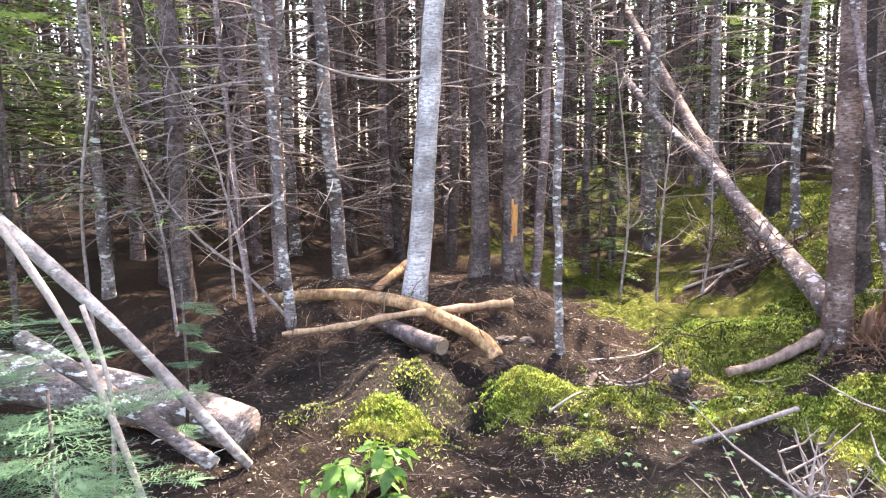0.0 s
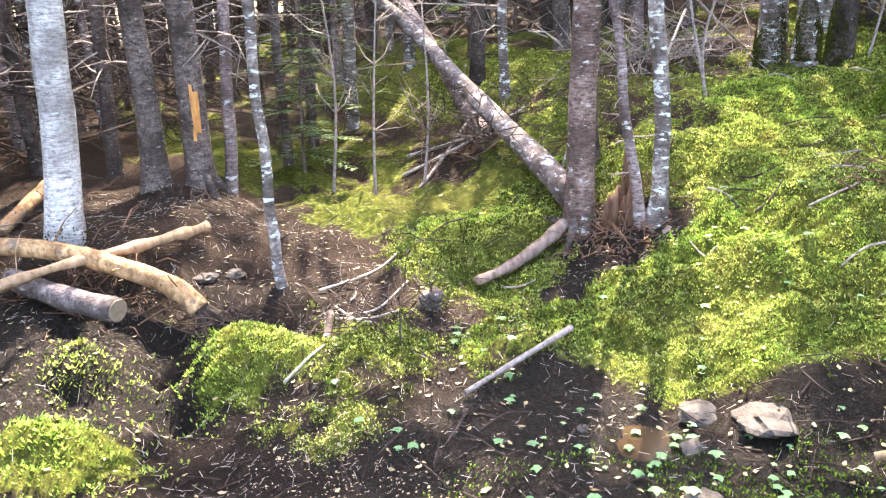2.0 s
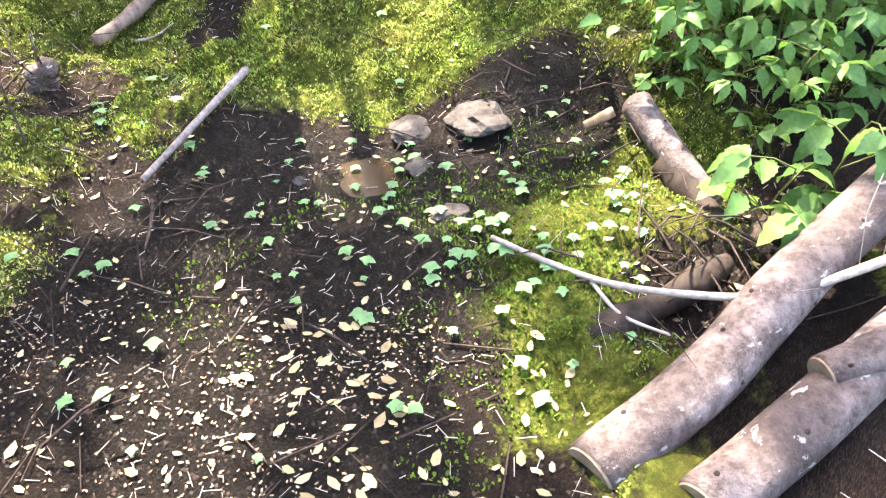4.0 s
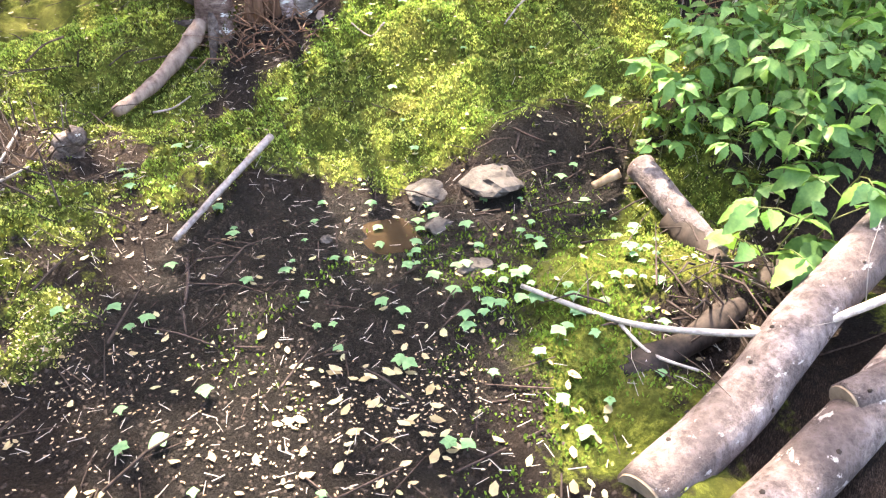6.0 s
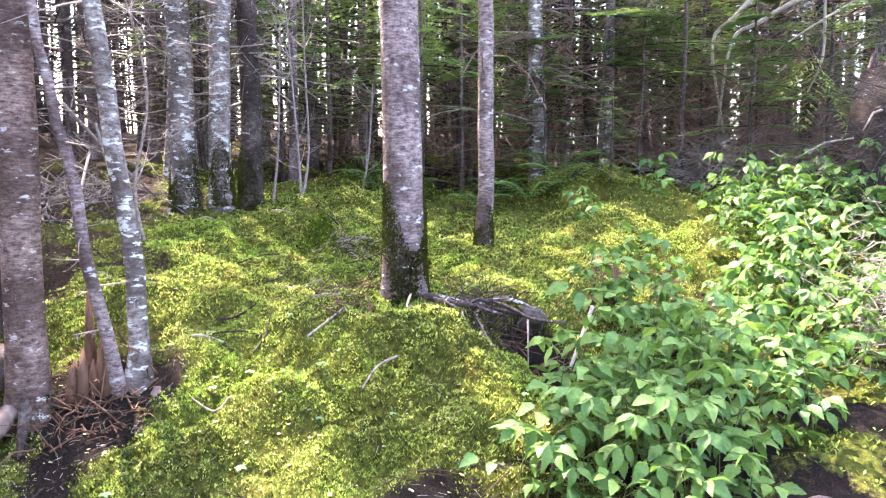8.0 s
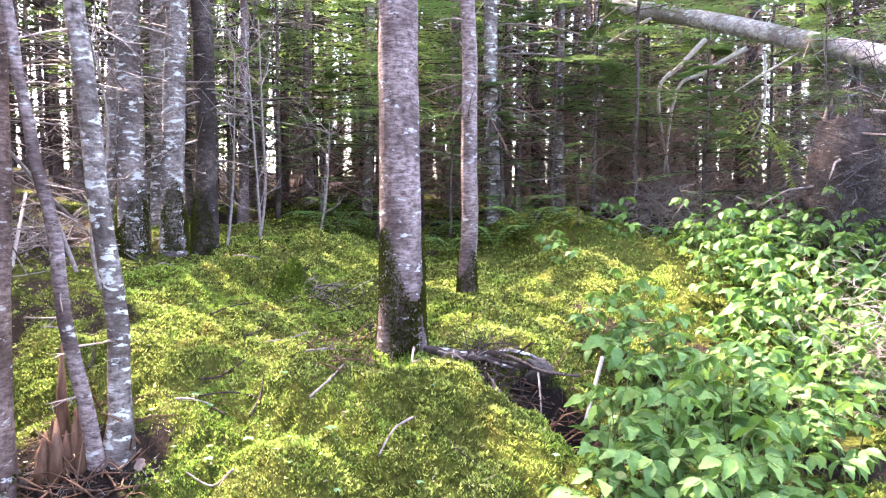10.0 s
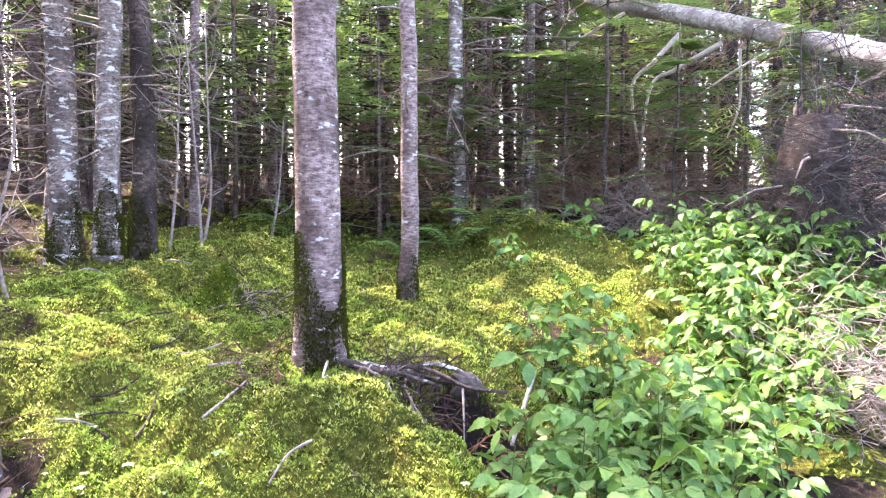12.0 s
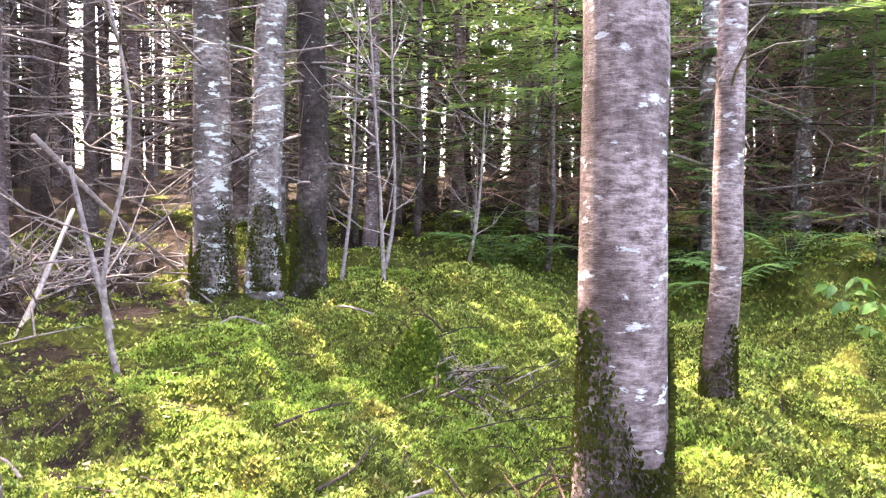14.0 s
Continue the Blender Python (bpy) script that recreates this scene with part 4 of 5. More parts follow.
log("dead_branch", [(1.69, 2.36, 0.04), (1.63, 2.24, 0.02), (1.63, 2.1, 0.02)], 0.007, 0.004, M_TWIG_PALE, "thin pale forked twig on mud", "branch", 6, 0, 28)
log("pale_stick", [(4.15, 2.58, 0.74), (4.05, 2.62, 0.6), (3.92, 2.67, 0.43)], 0.012, 0.009, M_TWIG_PALE, "short bent bleached stick by the roots", "stick", 6, 0, 29)
for k, line in enumerate((((4.03, 3.55), (4.0, 3.35), (4.03, 3.15), (4.02, 2.98), (4.06, 2.8)), ((4.06, 3.48), (4.06, 3.25), (4.1, 3.06), (4.12, 2.86)), ((3.98, 3.45), (3.94, 3.24), (3.96, 3.02)), ((4.1, 3.4), (4.05, 3.12), (4.0, 2.9), (3.98, 2.7)))):
    log("root_branch", [(x, y, max(gz(x, y) + 0.04, 0.76 - 0.13 * (3.6 - y)) + 0.01 * (k % 2) + 0.015 * (i % 2)) for i, (x, y) in enumerate(line)], 0.02 - 0.002 * k, 0.008, (M_DARK, M_PALE, M_MID, M_DARK)[k], "dark lichened root branch along a mossy mound", "root", 7, 0, 30 + k, bumps=0.2, stubs=9)
for k, pts in enumerate(([(3.86, 3.42, 0.74), (3.8, 3.36, 0.62), (3.74, 3.28, 0.5)], [(3.84, 3.26, 0.68), (3.79, 3.22, 0.58), (3.74, 3.19, 0.47)], [(3.87, 3.15, 0.65), (3.8, 3.12, 0.54), (3.78, 3.05, 0.47)],
                         [(3.9, 3.58, 0.8), (3.78, 3.56, 0.7), (3.72, 3.5, 0.6)])):
    pts = [(x, y, max(z, gz(x, y) + 0.03)) for x, y, z in pts]
    log("hanging_root", pts, 0.008, 0.004, (M_ROOT, M_TWIG)[k % 2], "thin pale root hanging over a hollow", "root", 6, 0, 90 + k)
for k, y in enumerate((3.46, 3.39, 3.2, 2.92)):
    x0 = 4.0 + 0.03 * math.sin(k * 2.1)
    top = max(gz(x0, y) + 0.05, 0.76 - 0.13 * (3.6 - y))
    x1, y1 = x0 - 0.12 - 0.07 * (k % 3), y - 0.16 + 0.13 * (k % 2)
    log("hanging_root", [(x0, y, top), (x0 - 0.08, y - 0.02, (top + gz(x1, y1)) / 2 + 0.04), (x1, y1, gz(x1, y1) + 0.01)], 0.007, 0.003, (M_TWIG, M_TWIG_PALE, M_ROOT)[k % 3], "thin pale root hanging from a mossy bank", "root", 5, 0, 140 + k)
for k, pts in enumerate(([(1.05, 5.15, 0.17), (1.12, 5.0, 0.16), (1.2, 4.8, 0.14)], [(1.1, 5.05, 0.18), (1.3, 5.1, 0.2), (1.55, 5.25, 0.2)], [(1.02, 5.02, 0.15), (1.2, 4.97, 0.18), (1.35, 4.86, 0.17)], [(1.0, 5.3, 0.16), (1.5, 5.6, 0.2), (1.9, 5.95, 0.24)], [(0.6, 4.35, 0.1), (0.75, 4.42, 0.13), (0.9, 4.55, 0.16)])):
    log("dead_twig", [(x, y, gz(x, y) + 0.012 + 0.01 * (k % 2)) for x, y, _ in pts], 0.009, 0.005, M_TWIG_PALE, "bleached forked dead twig lying on the floor", "stick", 6, 0, 100 + k, stubs=5)
for k in range(26):
    x, y = RNG.uniform(1.0, 5.6), RNG.uniform(3.4, 5.8)
    a, ln = RNG.uniform(0, 6.28), RNG.uniform(0.12, 0.4)
    pts = [(x + ln * q * math.cos(a + 0.3 * q), y + ln * q * math.sin(a + 0.3 * q)) for q in (0, 0.5, 1)]
    log("dead_twig", [(px, py, gz(px, py) + 0.02) for px, py in pts], 0.007, 0.004, (M_TWIG, M_TWIG_DK)[k % 2], "thin dead twig lying on moss", "stick", 5, 0, 120 + k, stubs=3)
# trunk lies in shade; its light bark colour stands in for sun
FALLEN = log("fallen_tree", [(9.95, 2.33, 4.28), (9.09, 1.09, 3.75), (8.19, 0.21, 3.24), (7.31, -0.15, 2.87), (6.7, -0.35, 2.6)], 0.1, 0.13, M_PALE_SUN, "pale fallen trunk hung up high on a broken snag", "fallen tree", 18, 5, 31, stubs=6)
for pts, r in (([(9.16, 1.31, 3.61), (9.2, 1.6, 3.3), (9.25, 1.83, 3.0), (9.43, 1.66, 2.0)], 0.03), ([(8.91, 0.9, 3.43), (9.1, 1.35, 3.2), (9.18, 1.63, 3.0), (9.42, 1.73, 2.05)], 0.028),
               ([(8.83, 0.73, 3.34), (8.69, 0.75, 2.72), (8.65, 0.9, 2.33)], 0.016), ([(8.5, 0.4, 3.3), (8.4, 0.9, 3.0), (8.5, 1.2, 2.8)], 0.014), ([(9.6, 1.9, 4.0), (9.7, 2.6, 3.6), (9.8, 3.0, 3.0)], 0.02)):
    b = Shape()
    line = smooth_line(pts, 4)
    b.tube([p - FALLEN.location for p in line], [r * (1.1 - 0.75 * i / len(line)) for i in range(len(line))], 7)
    part("branch", b, M_BONE, FALLEN, "bare pale hanging branch, sunlight painted into its colour")
# bough in the shade; its bright needle colour stands in for sun
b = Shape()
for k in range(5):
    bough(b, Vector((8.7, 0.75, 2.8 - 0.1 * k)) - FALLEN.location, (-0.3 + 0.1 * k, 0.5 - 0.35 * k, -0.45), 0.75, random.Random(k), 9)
tagged(part("live_bough", b, M_LIME, FALLEN), "yellow-green hanging bough, sunlight painted into its colour", kind="stuff")

# bare curved saplings in the thicket
for k, pts in enumerate(([(-1.57, 5.46, 0.2), (-1.68, 5.52, 0.95), (-1.81, 5.57, 1.43), (-1.92, 5.6, 1.79), (-2.3, 5.5, 2.6)],
                         [(-1.36, 5.68, 0.35), (-1.65, 5.59, 0.72), (-2.1, 5.52, 1.13), (-2.5, 5.4, 1.9), (-2.6, 5.4, 2.7)],
                         [(-2.2, 5.5, 0.2), (-2.35, 5.6, 1.2), (-2.7, 5.7, 2.2), (-2.8, 5.7, 3.2)],
                         [(-1.9, 6.0, 0.3), (-1.95, 6.1, 1.5), (-1.75, 6.0, 2.5), (-1.5, 6.0, 3.4)],
                         [(-2.7, 5.2, 0.15), (-2.75, 5.2, 1.3), (-2.6, 5.2, 2.4), (-2.7, 5.2, 3.4)],
                         [(6.4, 5.7, 1.15), (6.5, 5.65, 1.7), (6.55, 5.7, 2.5), (6.7, 5.8, 3.4)], [(6.0, 5.45, 1.1), (6.02, 5.5, 1.8), (6.0, 5.6, 3.2)],
                         [(6.2, 5.9, 1.1), (6.35, 5.9, 1.8), (6.6, 6.0, 3.0)], [(6.9, 5.3, 1.15), (7.05, 5.25, 1.7), (7.3, 5.3, 2.5)], [(4.3, 5.75, 0.9), (4.25, 5.8, 1.4), (4.3, 5.7, 2.1), (4.1, 5.8, 3.0)],
                         [(2.0, 7.3, 0.15), (2.05, 7.35, 1.0), (2.2, 7.5, 2.2)], [(2.35, 7.0, 0.2), (2.5, 7.2, 0.9), (2.55, 7.4, 1.8)], [(1.7, 7.6, 0.2), (1.75, 7.5, 1.2), (1.6, 7.5, 2.6)])):
    line = smooth_line(pts, 4)
    ob = thing("bare_sapling", line[0], "thin bare leafless sapling with crooked twigs", "sapling", "bare saplings")
    s = Shape()
    o = line[0].copy()
    line = [p - o for p in line]
    s.tube([line[0] - Vector((0, 0, 0.15))] + line, [0.018] + [0.016 - 0.012 * i / len(line) for i in range(len(line))], 6)
    part("stem", s, M_TWIG, ob)
    rnd = random.Random(500 + k)
    tw = Shape()
    for _ in range(12):
        p = line[rnd.randint(3, len(line) - 1)]
        e = Vector((rnd.uniform(-1, 1), rnd.uniform(-1, 1), rnd.uniform(0.1, 0.9))).normalized()
        ln = rnd.uniform(0.2, 0.7)
        m = p + e * ln * 0.5
        tw.tube([p, m, p + e * ln + Vector((0, 0, 0.1))], [0.006, 0.0045, 0.002], 3, False)
        tw.tube([m, m + Vector((rnd.uniform(-1, 1), rnd.uniform(-1, 1), 0.4)) * 0.25], [0.004, 0.002], 3, False)
    tagged(part("twig_work", tw, M_TWIG, ob), kind="stuff")

# long curved branch of the birch, and the bark wound
b = Shape()
b.tube([p - BIRCH.location for p in smooth_line([(-0.19, 6.1, 2.35), (-0.44, 5.8, 2.25), (-0.83, 5.5, 2.27), (-1.18, 5.3, 2.4)], 5)], [0.016 - 0.0006 * i for i in range(16)], 6)
part("long_branch", b, M_TWIG_PALE, BIRCH, "long bare curved branch")
w = Shape()
for i in range(7):
    for j in range(1 if i in (0, 6) else 3):
        z0 = 0.42 + 0.055 * i + RNG.uniform(-0.015, 0.015)
        a0 = -1.85 + 0.17 * j + RNG.uniform(-0.05, 0.05)
        rr = 0.118
        c = Vector((0.022 * z0, 0.01 * z0, 0))
        w.poly([c + Vector((rr * math.cos(a), rr * math.sin(a), z)) for a, z in ((a0, z0), (a0 + 0.18, z0 - 0.01), (a0 + 0.18, z0 + 0.07), (a0, z0 + 0.075))] +
               [c + Vector((0.09 * math.cos(a), 0.09 * math.sin(a), z)) for a, z in ((a0, z0), (a0 + 0.18, z0 - 0.01), (a0 + 0.18, z0 + 0.07), (a0, z0 + 0.075))],
               [(0, 1, 2, 3), (0, 4, 5, 1), (1, 5, 6, 2), (2, 6, 7, 3), (3, 7, 4, 0)])
part("bark_wound", w, M_WOUND, ORANGE, "bare orange wood where bark is torn", False)


# ---- rotten stump between the trunks ----
def rotten_stump():
    ob = thing("rotten_stump", (2.92, 4.98, gz(2.92, 4.98) - 0.03), "splintered red rotten stump between fir trunks", "stump")
    rnd = random.Random(77)
    for k in range(16):
        a = rnd.uniform(0, 6.28)
        r = rnd.uniform(0.02, 0.11)
        ht = rnd.uniform(0.12, 0.34) + (0.28 if k in (2, 5) else 0)
        s = Shape()
        p = Vector((r * math.cos(a), r * math.sin(a), 0))
        s.tube([p, p + Vector((rnd.uniform(-0.02, 0.02), rnd.uniform(-0.02, 0.02), ht * 0.6)), p * 0.9 + Vector((0.01, 0, ht))], [0.035, 0.024, 0.004], 6, True, 0.25, rnd)
        part("splinter", s, M_ROTRED, ob)


rotten_stump()


def rootlets(x, y, n, spread, seed):
    """Hanging roots and dead twigs at a trunk's foot."""
    rnd = random.Random(seed)
    s = Shape()
    for _ in range(n):
        a = rnd.uniform(0, 6.28)
        r = spread * rnd.random() ** 0.6
        px, py = x + r * math.cos(a), y + r * math.sin(a)
        p = Vector((px, py, gz(px, py) + rnd.uniform(0.0, 0.06)))
        e = Vector((rnd.uniform(-1, 1), rnd.uniform(-1, 1), rnd.uniform(-0.1, 0.5))).normalized() * rnd.uniform(0.08, 0.3)
        w = rnd.uniform(0.002, 0.006)
        s.tube([p, p + e * 0.5 + Vector((0, 0, rnd.uniform(-0.01, 0.04))), p + e], [w, w * 0.8, w * 0.4], 4, False)
    for i, v in enumerate(s.v):
        s.v[i] = v - Vector((x, y, 0))
    return solid("twig_litter", s, M_ROTRED if n == 150 else RNG.choice((M_TWIG_DK, M_TWIG_DK, M_ROTRED)), (x, y, 0), "tangle of dry twigs and rootlets on the floor", "twigs", "", "stuff")


for x, y, n, sp in ((2.87, 4.92, 150, 0.34), (4.0, 3.15, 110, 0.22), (4.0, 2.8, 60, 0.2), (3.9, 3.9, 40, 0.3), (5.0, 4.5, 30, 0.25), (-1.3, 5.2, 120, 0.6), (-0.3, 5.6, 90, 0.5), (0.35, 5.1, 50, 0.25), (1.4, 5.6, 60, 0.8), (3.0, 7.2, 160, 0.6),
                    (4.9, 7.1, 120, 0.7), (1.2, 4.9, 60, 0.5), (0.7, 3.6, 24, 0.6), (1.5, 3.2, 16, 0.7), (2.4, 2.9, 22, 0.4), (0.2, 6.4, 90, 0.9), (-2.0, 5.2, 120, 0.7), (4.6, 4.2, 30, 0.4), (2.0, 2.2, 40, 0.4)):
    rootlets(x, y, n, sp, int(x * 100 + y * 10))
for k, (a, b2) in enumerate((((4.92, 7.1, 2.09), (6.01, 7.02, 1.22)), ((4.28, 6.47, 0.95), (5.14, 7.06, 1.68)), ((4.5, 6.6, 1.0), (5.5, 7.3, 1.35)), ((4.3, 7.2, 1.0), (5.6, 6.9, 1.15)), ((4.7, 6.2, 0.95), (4.75, 6.6, 1.9)), ((2.3, 7.4, 0.3), (3.3, 6.9, 0.9)), ((2.2, 6.9, 0.2), (3.2, 7.6, 0.9)), ((2.5, 7.8, 0.4), (3.0, 6.8, 0.8)))):
    log("dead_branch", [a, Vector(a).lerp(Vector(b2), 0.5) + Vector((0.02, 0.03, -0.03)), b2], 0.018, 0.012, (M_TWIG, M_TWIG_PALE)[k % 2], "dead grey branch leaning in a brush pile", "branch", 6, 0, 60 + k, stubs=6)


# ---- rocks and water ----
def rock(x, y, r, flat, seed, label, sink=0.62):
    rnd = random.Random(seed)
    bm = bmesh.new()
    bmesh.ops.create_icosphere(bm, subdivisions=3, radius=r)
    off = Vector((seed * 3.1, seed * 1.7, 0))
    for v in bm.verts:
        q = noise.noise(v.co / r * 1.3 + off) * 0.45 + noise.noise(v.co / r * 3.5 + off) * 0.16 + noise.noise(v.co / r * 8 + off) * 0.05
        v.co *= 1 + q
        v.co.z *= flat
    me = bpy.data.meshes.new("rock")
    bm.to_mesh(me)
    bm.free()
    me.materials.append(M_ROCK)
    ob = new("rock", me)
    ob.matrix_basis = pose(x, y, gz(x, y) + r * flat * (1 - 2 * sink) * 0.5, 0, 0, rnd.uniform(0, 360))
    return tagged(ob, label, "rock", "stones in the mud")


rock(2.36, 3.17, 0.12, 0.42, 1, "grey stone half sunk in wet mud")
rock(2.24, 3.4, 0.1, 0.36, 2, "flat grey stone in wet mud")
rock(2.06, 3.24, 0.06, 0.7, 3, "small grey stone beside a puddle")
rock(4.13, 2.93, 0.085, 0.9, 4, "pale rounded stone under a root mound", 0.3)
rock(1.72, 3.55, 0.025, 0.8, 5, "small pale pebble on mud")
rock(1.85, 2.95, 0.06, 0.5, 6, "flat brown stone in moss")
rock(0.38, 5.6, 0.07, 0.5, 8, "pale flat stone on dark litter")
rock(0.56, 5.66, 0.06, 0.5, 9, "pale flat stone on dark litter")
rock(3.55, 2.62, 0.05, 0.7, 7, "small grey stone at the moss edge")
s = Shape()
ring = [(1.93 + (0.2 + 0.04 * math.sin(3 * a) + 0.03 * math.sin(5 * a + 1)) * math.cos(a), 3.38 + (0.13 + 0.03 * math.cos(4 * a)) * math.sin(a)) for a in [i * math.pi / 20 for i in range(40)]]
level = gz(1.93, 3.38) + 0.02
s.poly([Vector((x - 1.93, y - 3.38, 0)) for x, y in ring] + [Vector((x - 1.93, y - 3.38, -0.03)) for x, y in ring], [tuple(range(40))] + [(i, i + 40, (i + 1) % 40 + 40, (i + 1) % 40) for i in range(40)])
solid("puddle", s, M_WATER, (1.93, 3.38, level), "shallow brown puddle in the mud", "water", "", "structure", False)


# ---- leafy plants ----
def leaf_mesh(length, width, seed):
    """A toothed, pointed leaflet folded along its midrib."""
    s = Shape()
    rnd = random.Random(seed)
    fold, droop = rnd.uniform(0.1, 0.4), rnd.uniform(0.1, 0.4)
    rows = ((0.0, 0.04), (0.1, 0.3), (0.2, 0.34), (0.28, 0.5), (0.38, 0.45), (0.46, 0.52), (0.56, 0.4), (0.64, 0.42), (0.74, 0.26), (0.82, 0.24), (1.0, 0.01))
    pts, faces = [], []
    for q, w in rows:
        z = -droop * length * q * q + 0.03 * length * math.sin(9 * q + seed)
        pts += [Vector((-width * w, length * q, z + fold * width * w)), Vector((0, length * q, z)), Vector((width * w, length * q, z + fold * width * w))]
    for k in range(len(rows) - 1):
        a = 3 * k
        faces += [(a, a + 1, a + 4, a + 3), (a + 1, a + 2, a + 5, a + 4)]
    s.poly(pts, faces)
    return s.mesh("leaf", M_LEAF)


LEAVES = [leaf_mesh(0.105 + 0.016 * k, 0.062 + 0.008 * k, k) for k in range(4)]


def shrub(seed, height, groups):
    """A leafy shrub shoot: stems and toothed compound leaves."""
    rnd = random.Random(seed)
    ob = thing("leafy_shrub", (-14 - seed % 9, -17, 0), "lush green leafy shrub shoots growing in wet ground", "plant", "leafy shrubs")
    s = Shape()
    stem = wander(rnd, height, 6, (rnd.uniform(-0.2, 0.2), rnd.uniform(-0.2, 0.2)), 0.02)
    s.tube(stem, [0.006 - 0.0006 * i for i in range(7)], 5, False)
    spots = []
    for g in range(groups):
        p = along(stem, height * (0.3 + 0.7 * g / max(1, groups - 1)))
        a = g * 2.4 + rnd.uniform(-0.4, 0.4)
        e = Vector((math.cos(a), math.sin(a), rnd.uniform(0.1, 0.5)))
        ln = rnd.uniform(0.12, 0.24)
        q = p + e * ln
        s.tube([p, p + e * ln * 0.5 + Vector((0, 0, 0.015)), q], [0.003, 0.0025, 0.002], 4, False)
        for k, turn in enumerate((0, 0.95, -0.95, 1.5, -1.5)):
            at = q if k < 3 else p + e * ln * 0.6
            spots.append((at, a + turn + rnd.uniform(-0.2, 0.2), rnd.uniform(-48, 22), rnd.uniform(-38, 38)))
    stem_ob = part("stem", s, M_STEM, ob)
    for at, a, tip, rollv in spots:
        lf = part("leaf", rnd.choice(LEAVES), None, stem_ob)
        lf.matrix_basis = Matrix.Translation(at) @ pose(0, 0, 0, tip, rollv, math.degrees(a) - 90)
    return ob


SHRUBS = [shrub(601, 0.62, 6), shrub(602, 0.5, 5), shrub(603, 0.72, 6), shrub(604, 0.34, 4)]
spots = []
for _ in range(6000):
    if len(spots) >= 160:
        break
    x, y = 2.65 + 4.2 * RNG.random() ** 1.6, RNG.uniform(0.4, 2.75)
    edge = 2.74 - 0.3 * math.exp(-((x - 3.9) / 0.55) ** 2) - 0.22 * max(0, x - 4.6)
    if y > edge or (x > 5 and y > 1.75) or y < 2.25 - 0.55 * (x - 2.65) - 0.2 or any((x - a) ** 2 + (y - b2) ** 2 < 0.012 for a, b2 in spots):
        continue
    spots.append((x, y))
for x, y in spots:
    sc = RNG.uniform(0.52, 0.76)
    copy_thing(RNG.choice(SHRUBS[:3]), Matrix.Translation((x, y, gz(x, y) - 0.02)) @ pose(0, 0, 0, RNG.uniform(-8, 8), RNG.uniform(-8, 8), RNG.uniform(0, 360)) @ Matrix.Diagonal((sc, sc, sc, 1)))
for x, y, sc in ((2.25, 2.02, 0.9), (2.45, 1.95, 1.0), (-0.42, 3.25, 1.0), (-0.3, 3.32, 0.8), (-0.52, 3.3, 0.7), (6.3, 3.0, 0.6), (6.0, 2.8, 0.6), (7.3, 1.9, 0.8), (7.0, 1.4, 0.9), (6.9, 2.3, 0.7), (7.6, 2.4, 0.8)):
    copy_thing(SHRUBS[3], Matrix.Translation((x, y, gz(x, y) - 0.02)) @ pose(0, 0, 0, 0, 0, RNG.uniform(0, 360)) @ Matrix.Diagonal((sc, sc, sc, 1)))


def herb_mesh(seed):
    rnd = random.Random(seed)
    s = Shape()
    n = rnd.randint(4, 6)
    ht = rnd.uniform(0.02, 0.06)
    for k in range(n):
        a = 6.28 * k / n + rnd.uniform(-0.2, 0.2)
        s.leaf((0, 0, ht), (math.cos(a), math.sin(a), 0.25), (0, 0, 1), rnd.uniform(0.03, 0.044), rnd.uniform(0.03, 0.042), 0.25, 0.35)
    s.tube([(0, 0, -0.01), (0.003, 0, ht)], [0.002, 0.0015], 4, False)
    return s.mesh("ground_herb", M_HERB)


HERBS = [herb_mesh(k) for k in range(5)]
for k in range(150):
    if k < 80:
        x, y = RNG.gauss(1.85, 0.35), RNG.gauss(2.85, 0.4)
    else:
        x, y = RNG.uniform(0.6, 3.6), RNG.uniform(2.4, 4.6)
    if y < 2.15 or x < 0.5:
        continue
    ob = new("ground_herb", RNG.choice(HERBS))
    ob.matrix_basis = pose(x, y, gz(x, y), 0, 0, RNG.uniform(0, 360)) @ Matrix.Scale(RNG.uniform(0.35, 0.85), 4)
    tagged(ob, "small pale green ground herb with rounded leaves", "plant", "ground herbs")


def fern(seed, n, ln):
    rnd = random.Random(seed)
    ob = thing("fern", (-14, -20 - seed % 5, 0), "green fern with arching feathered fronds in moss", "fern", "ferns")
    for k in range(n):
        a = 6.28 * k / n + rnd.uniform(-0.3, 0.3)
        s = Shape()
        d = Vector((math.cos(a), math.sin(a), 0))
        side = Vector((-d.y, d.x, 0))
        pts = [d * ln * q * 0.8 + Vector((0, 0, ln * (1.1 * q - 0.75 * q * q))) for q in [i / 14 for i in range(15)]]
        s.tube(pts, [0.003] * 15, 3, False)
        for i in range(2, 15):
            w = 0.13 * ln / 0.5 * math.sin(math.pi * (i / 15) ** 0.7)
            for sg in (-1, 1):
                s.blade(pts[i], (side * sg + d * 0.25 + Vector((0, 0, -0.1))).normalized(), Vector((0, 0, 1)), w + 0.012, 0.03)
        part("frond", s, M_LEAF, ob)
    return ob


FERNS = [fern(701, 8, 0.6), fern(702, 6, 0.45)]
for x, y, sc in ((6.8, 3.5, 1.15), (7.1, 3.2, 1.0), (6.6, 3.9, 0.9), (7.4, 4.9, 1.0), (7.0, 5.1, 1.1), (8.0, 3.4, 1.2), (6.9, 2.7, 0.8), (7.9, 5.4, 1.0), (7.3, 3.9, 0.8)):
    copy_thing(RNG.choice(FERNS), Matrix.Translation((x, y, gz(x, y))) @ pose(0, 0, 0, 0, 0, RNG.uniform(0, 360)) @ Matrix.Scale(sc, 4))


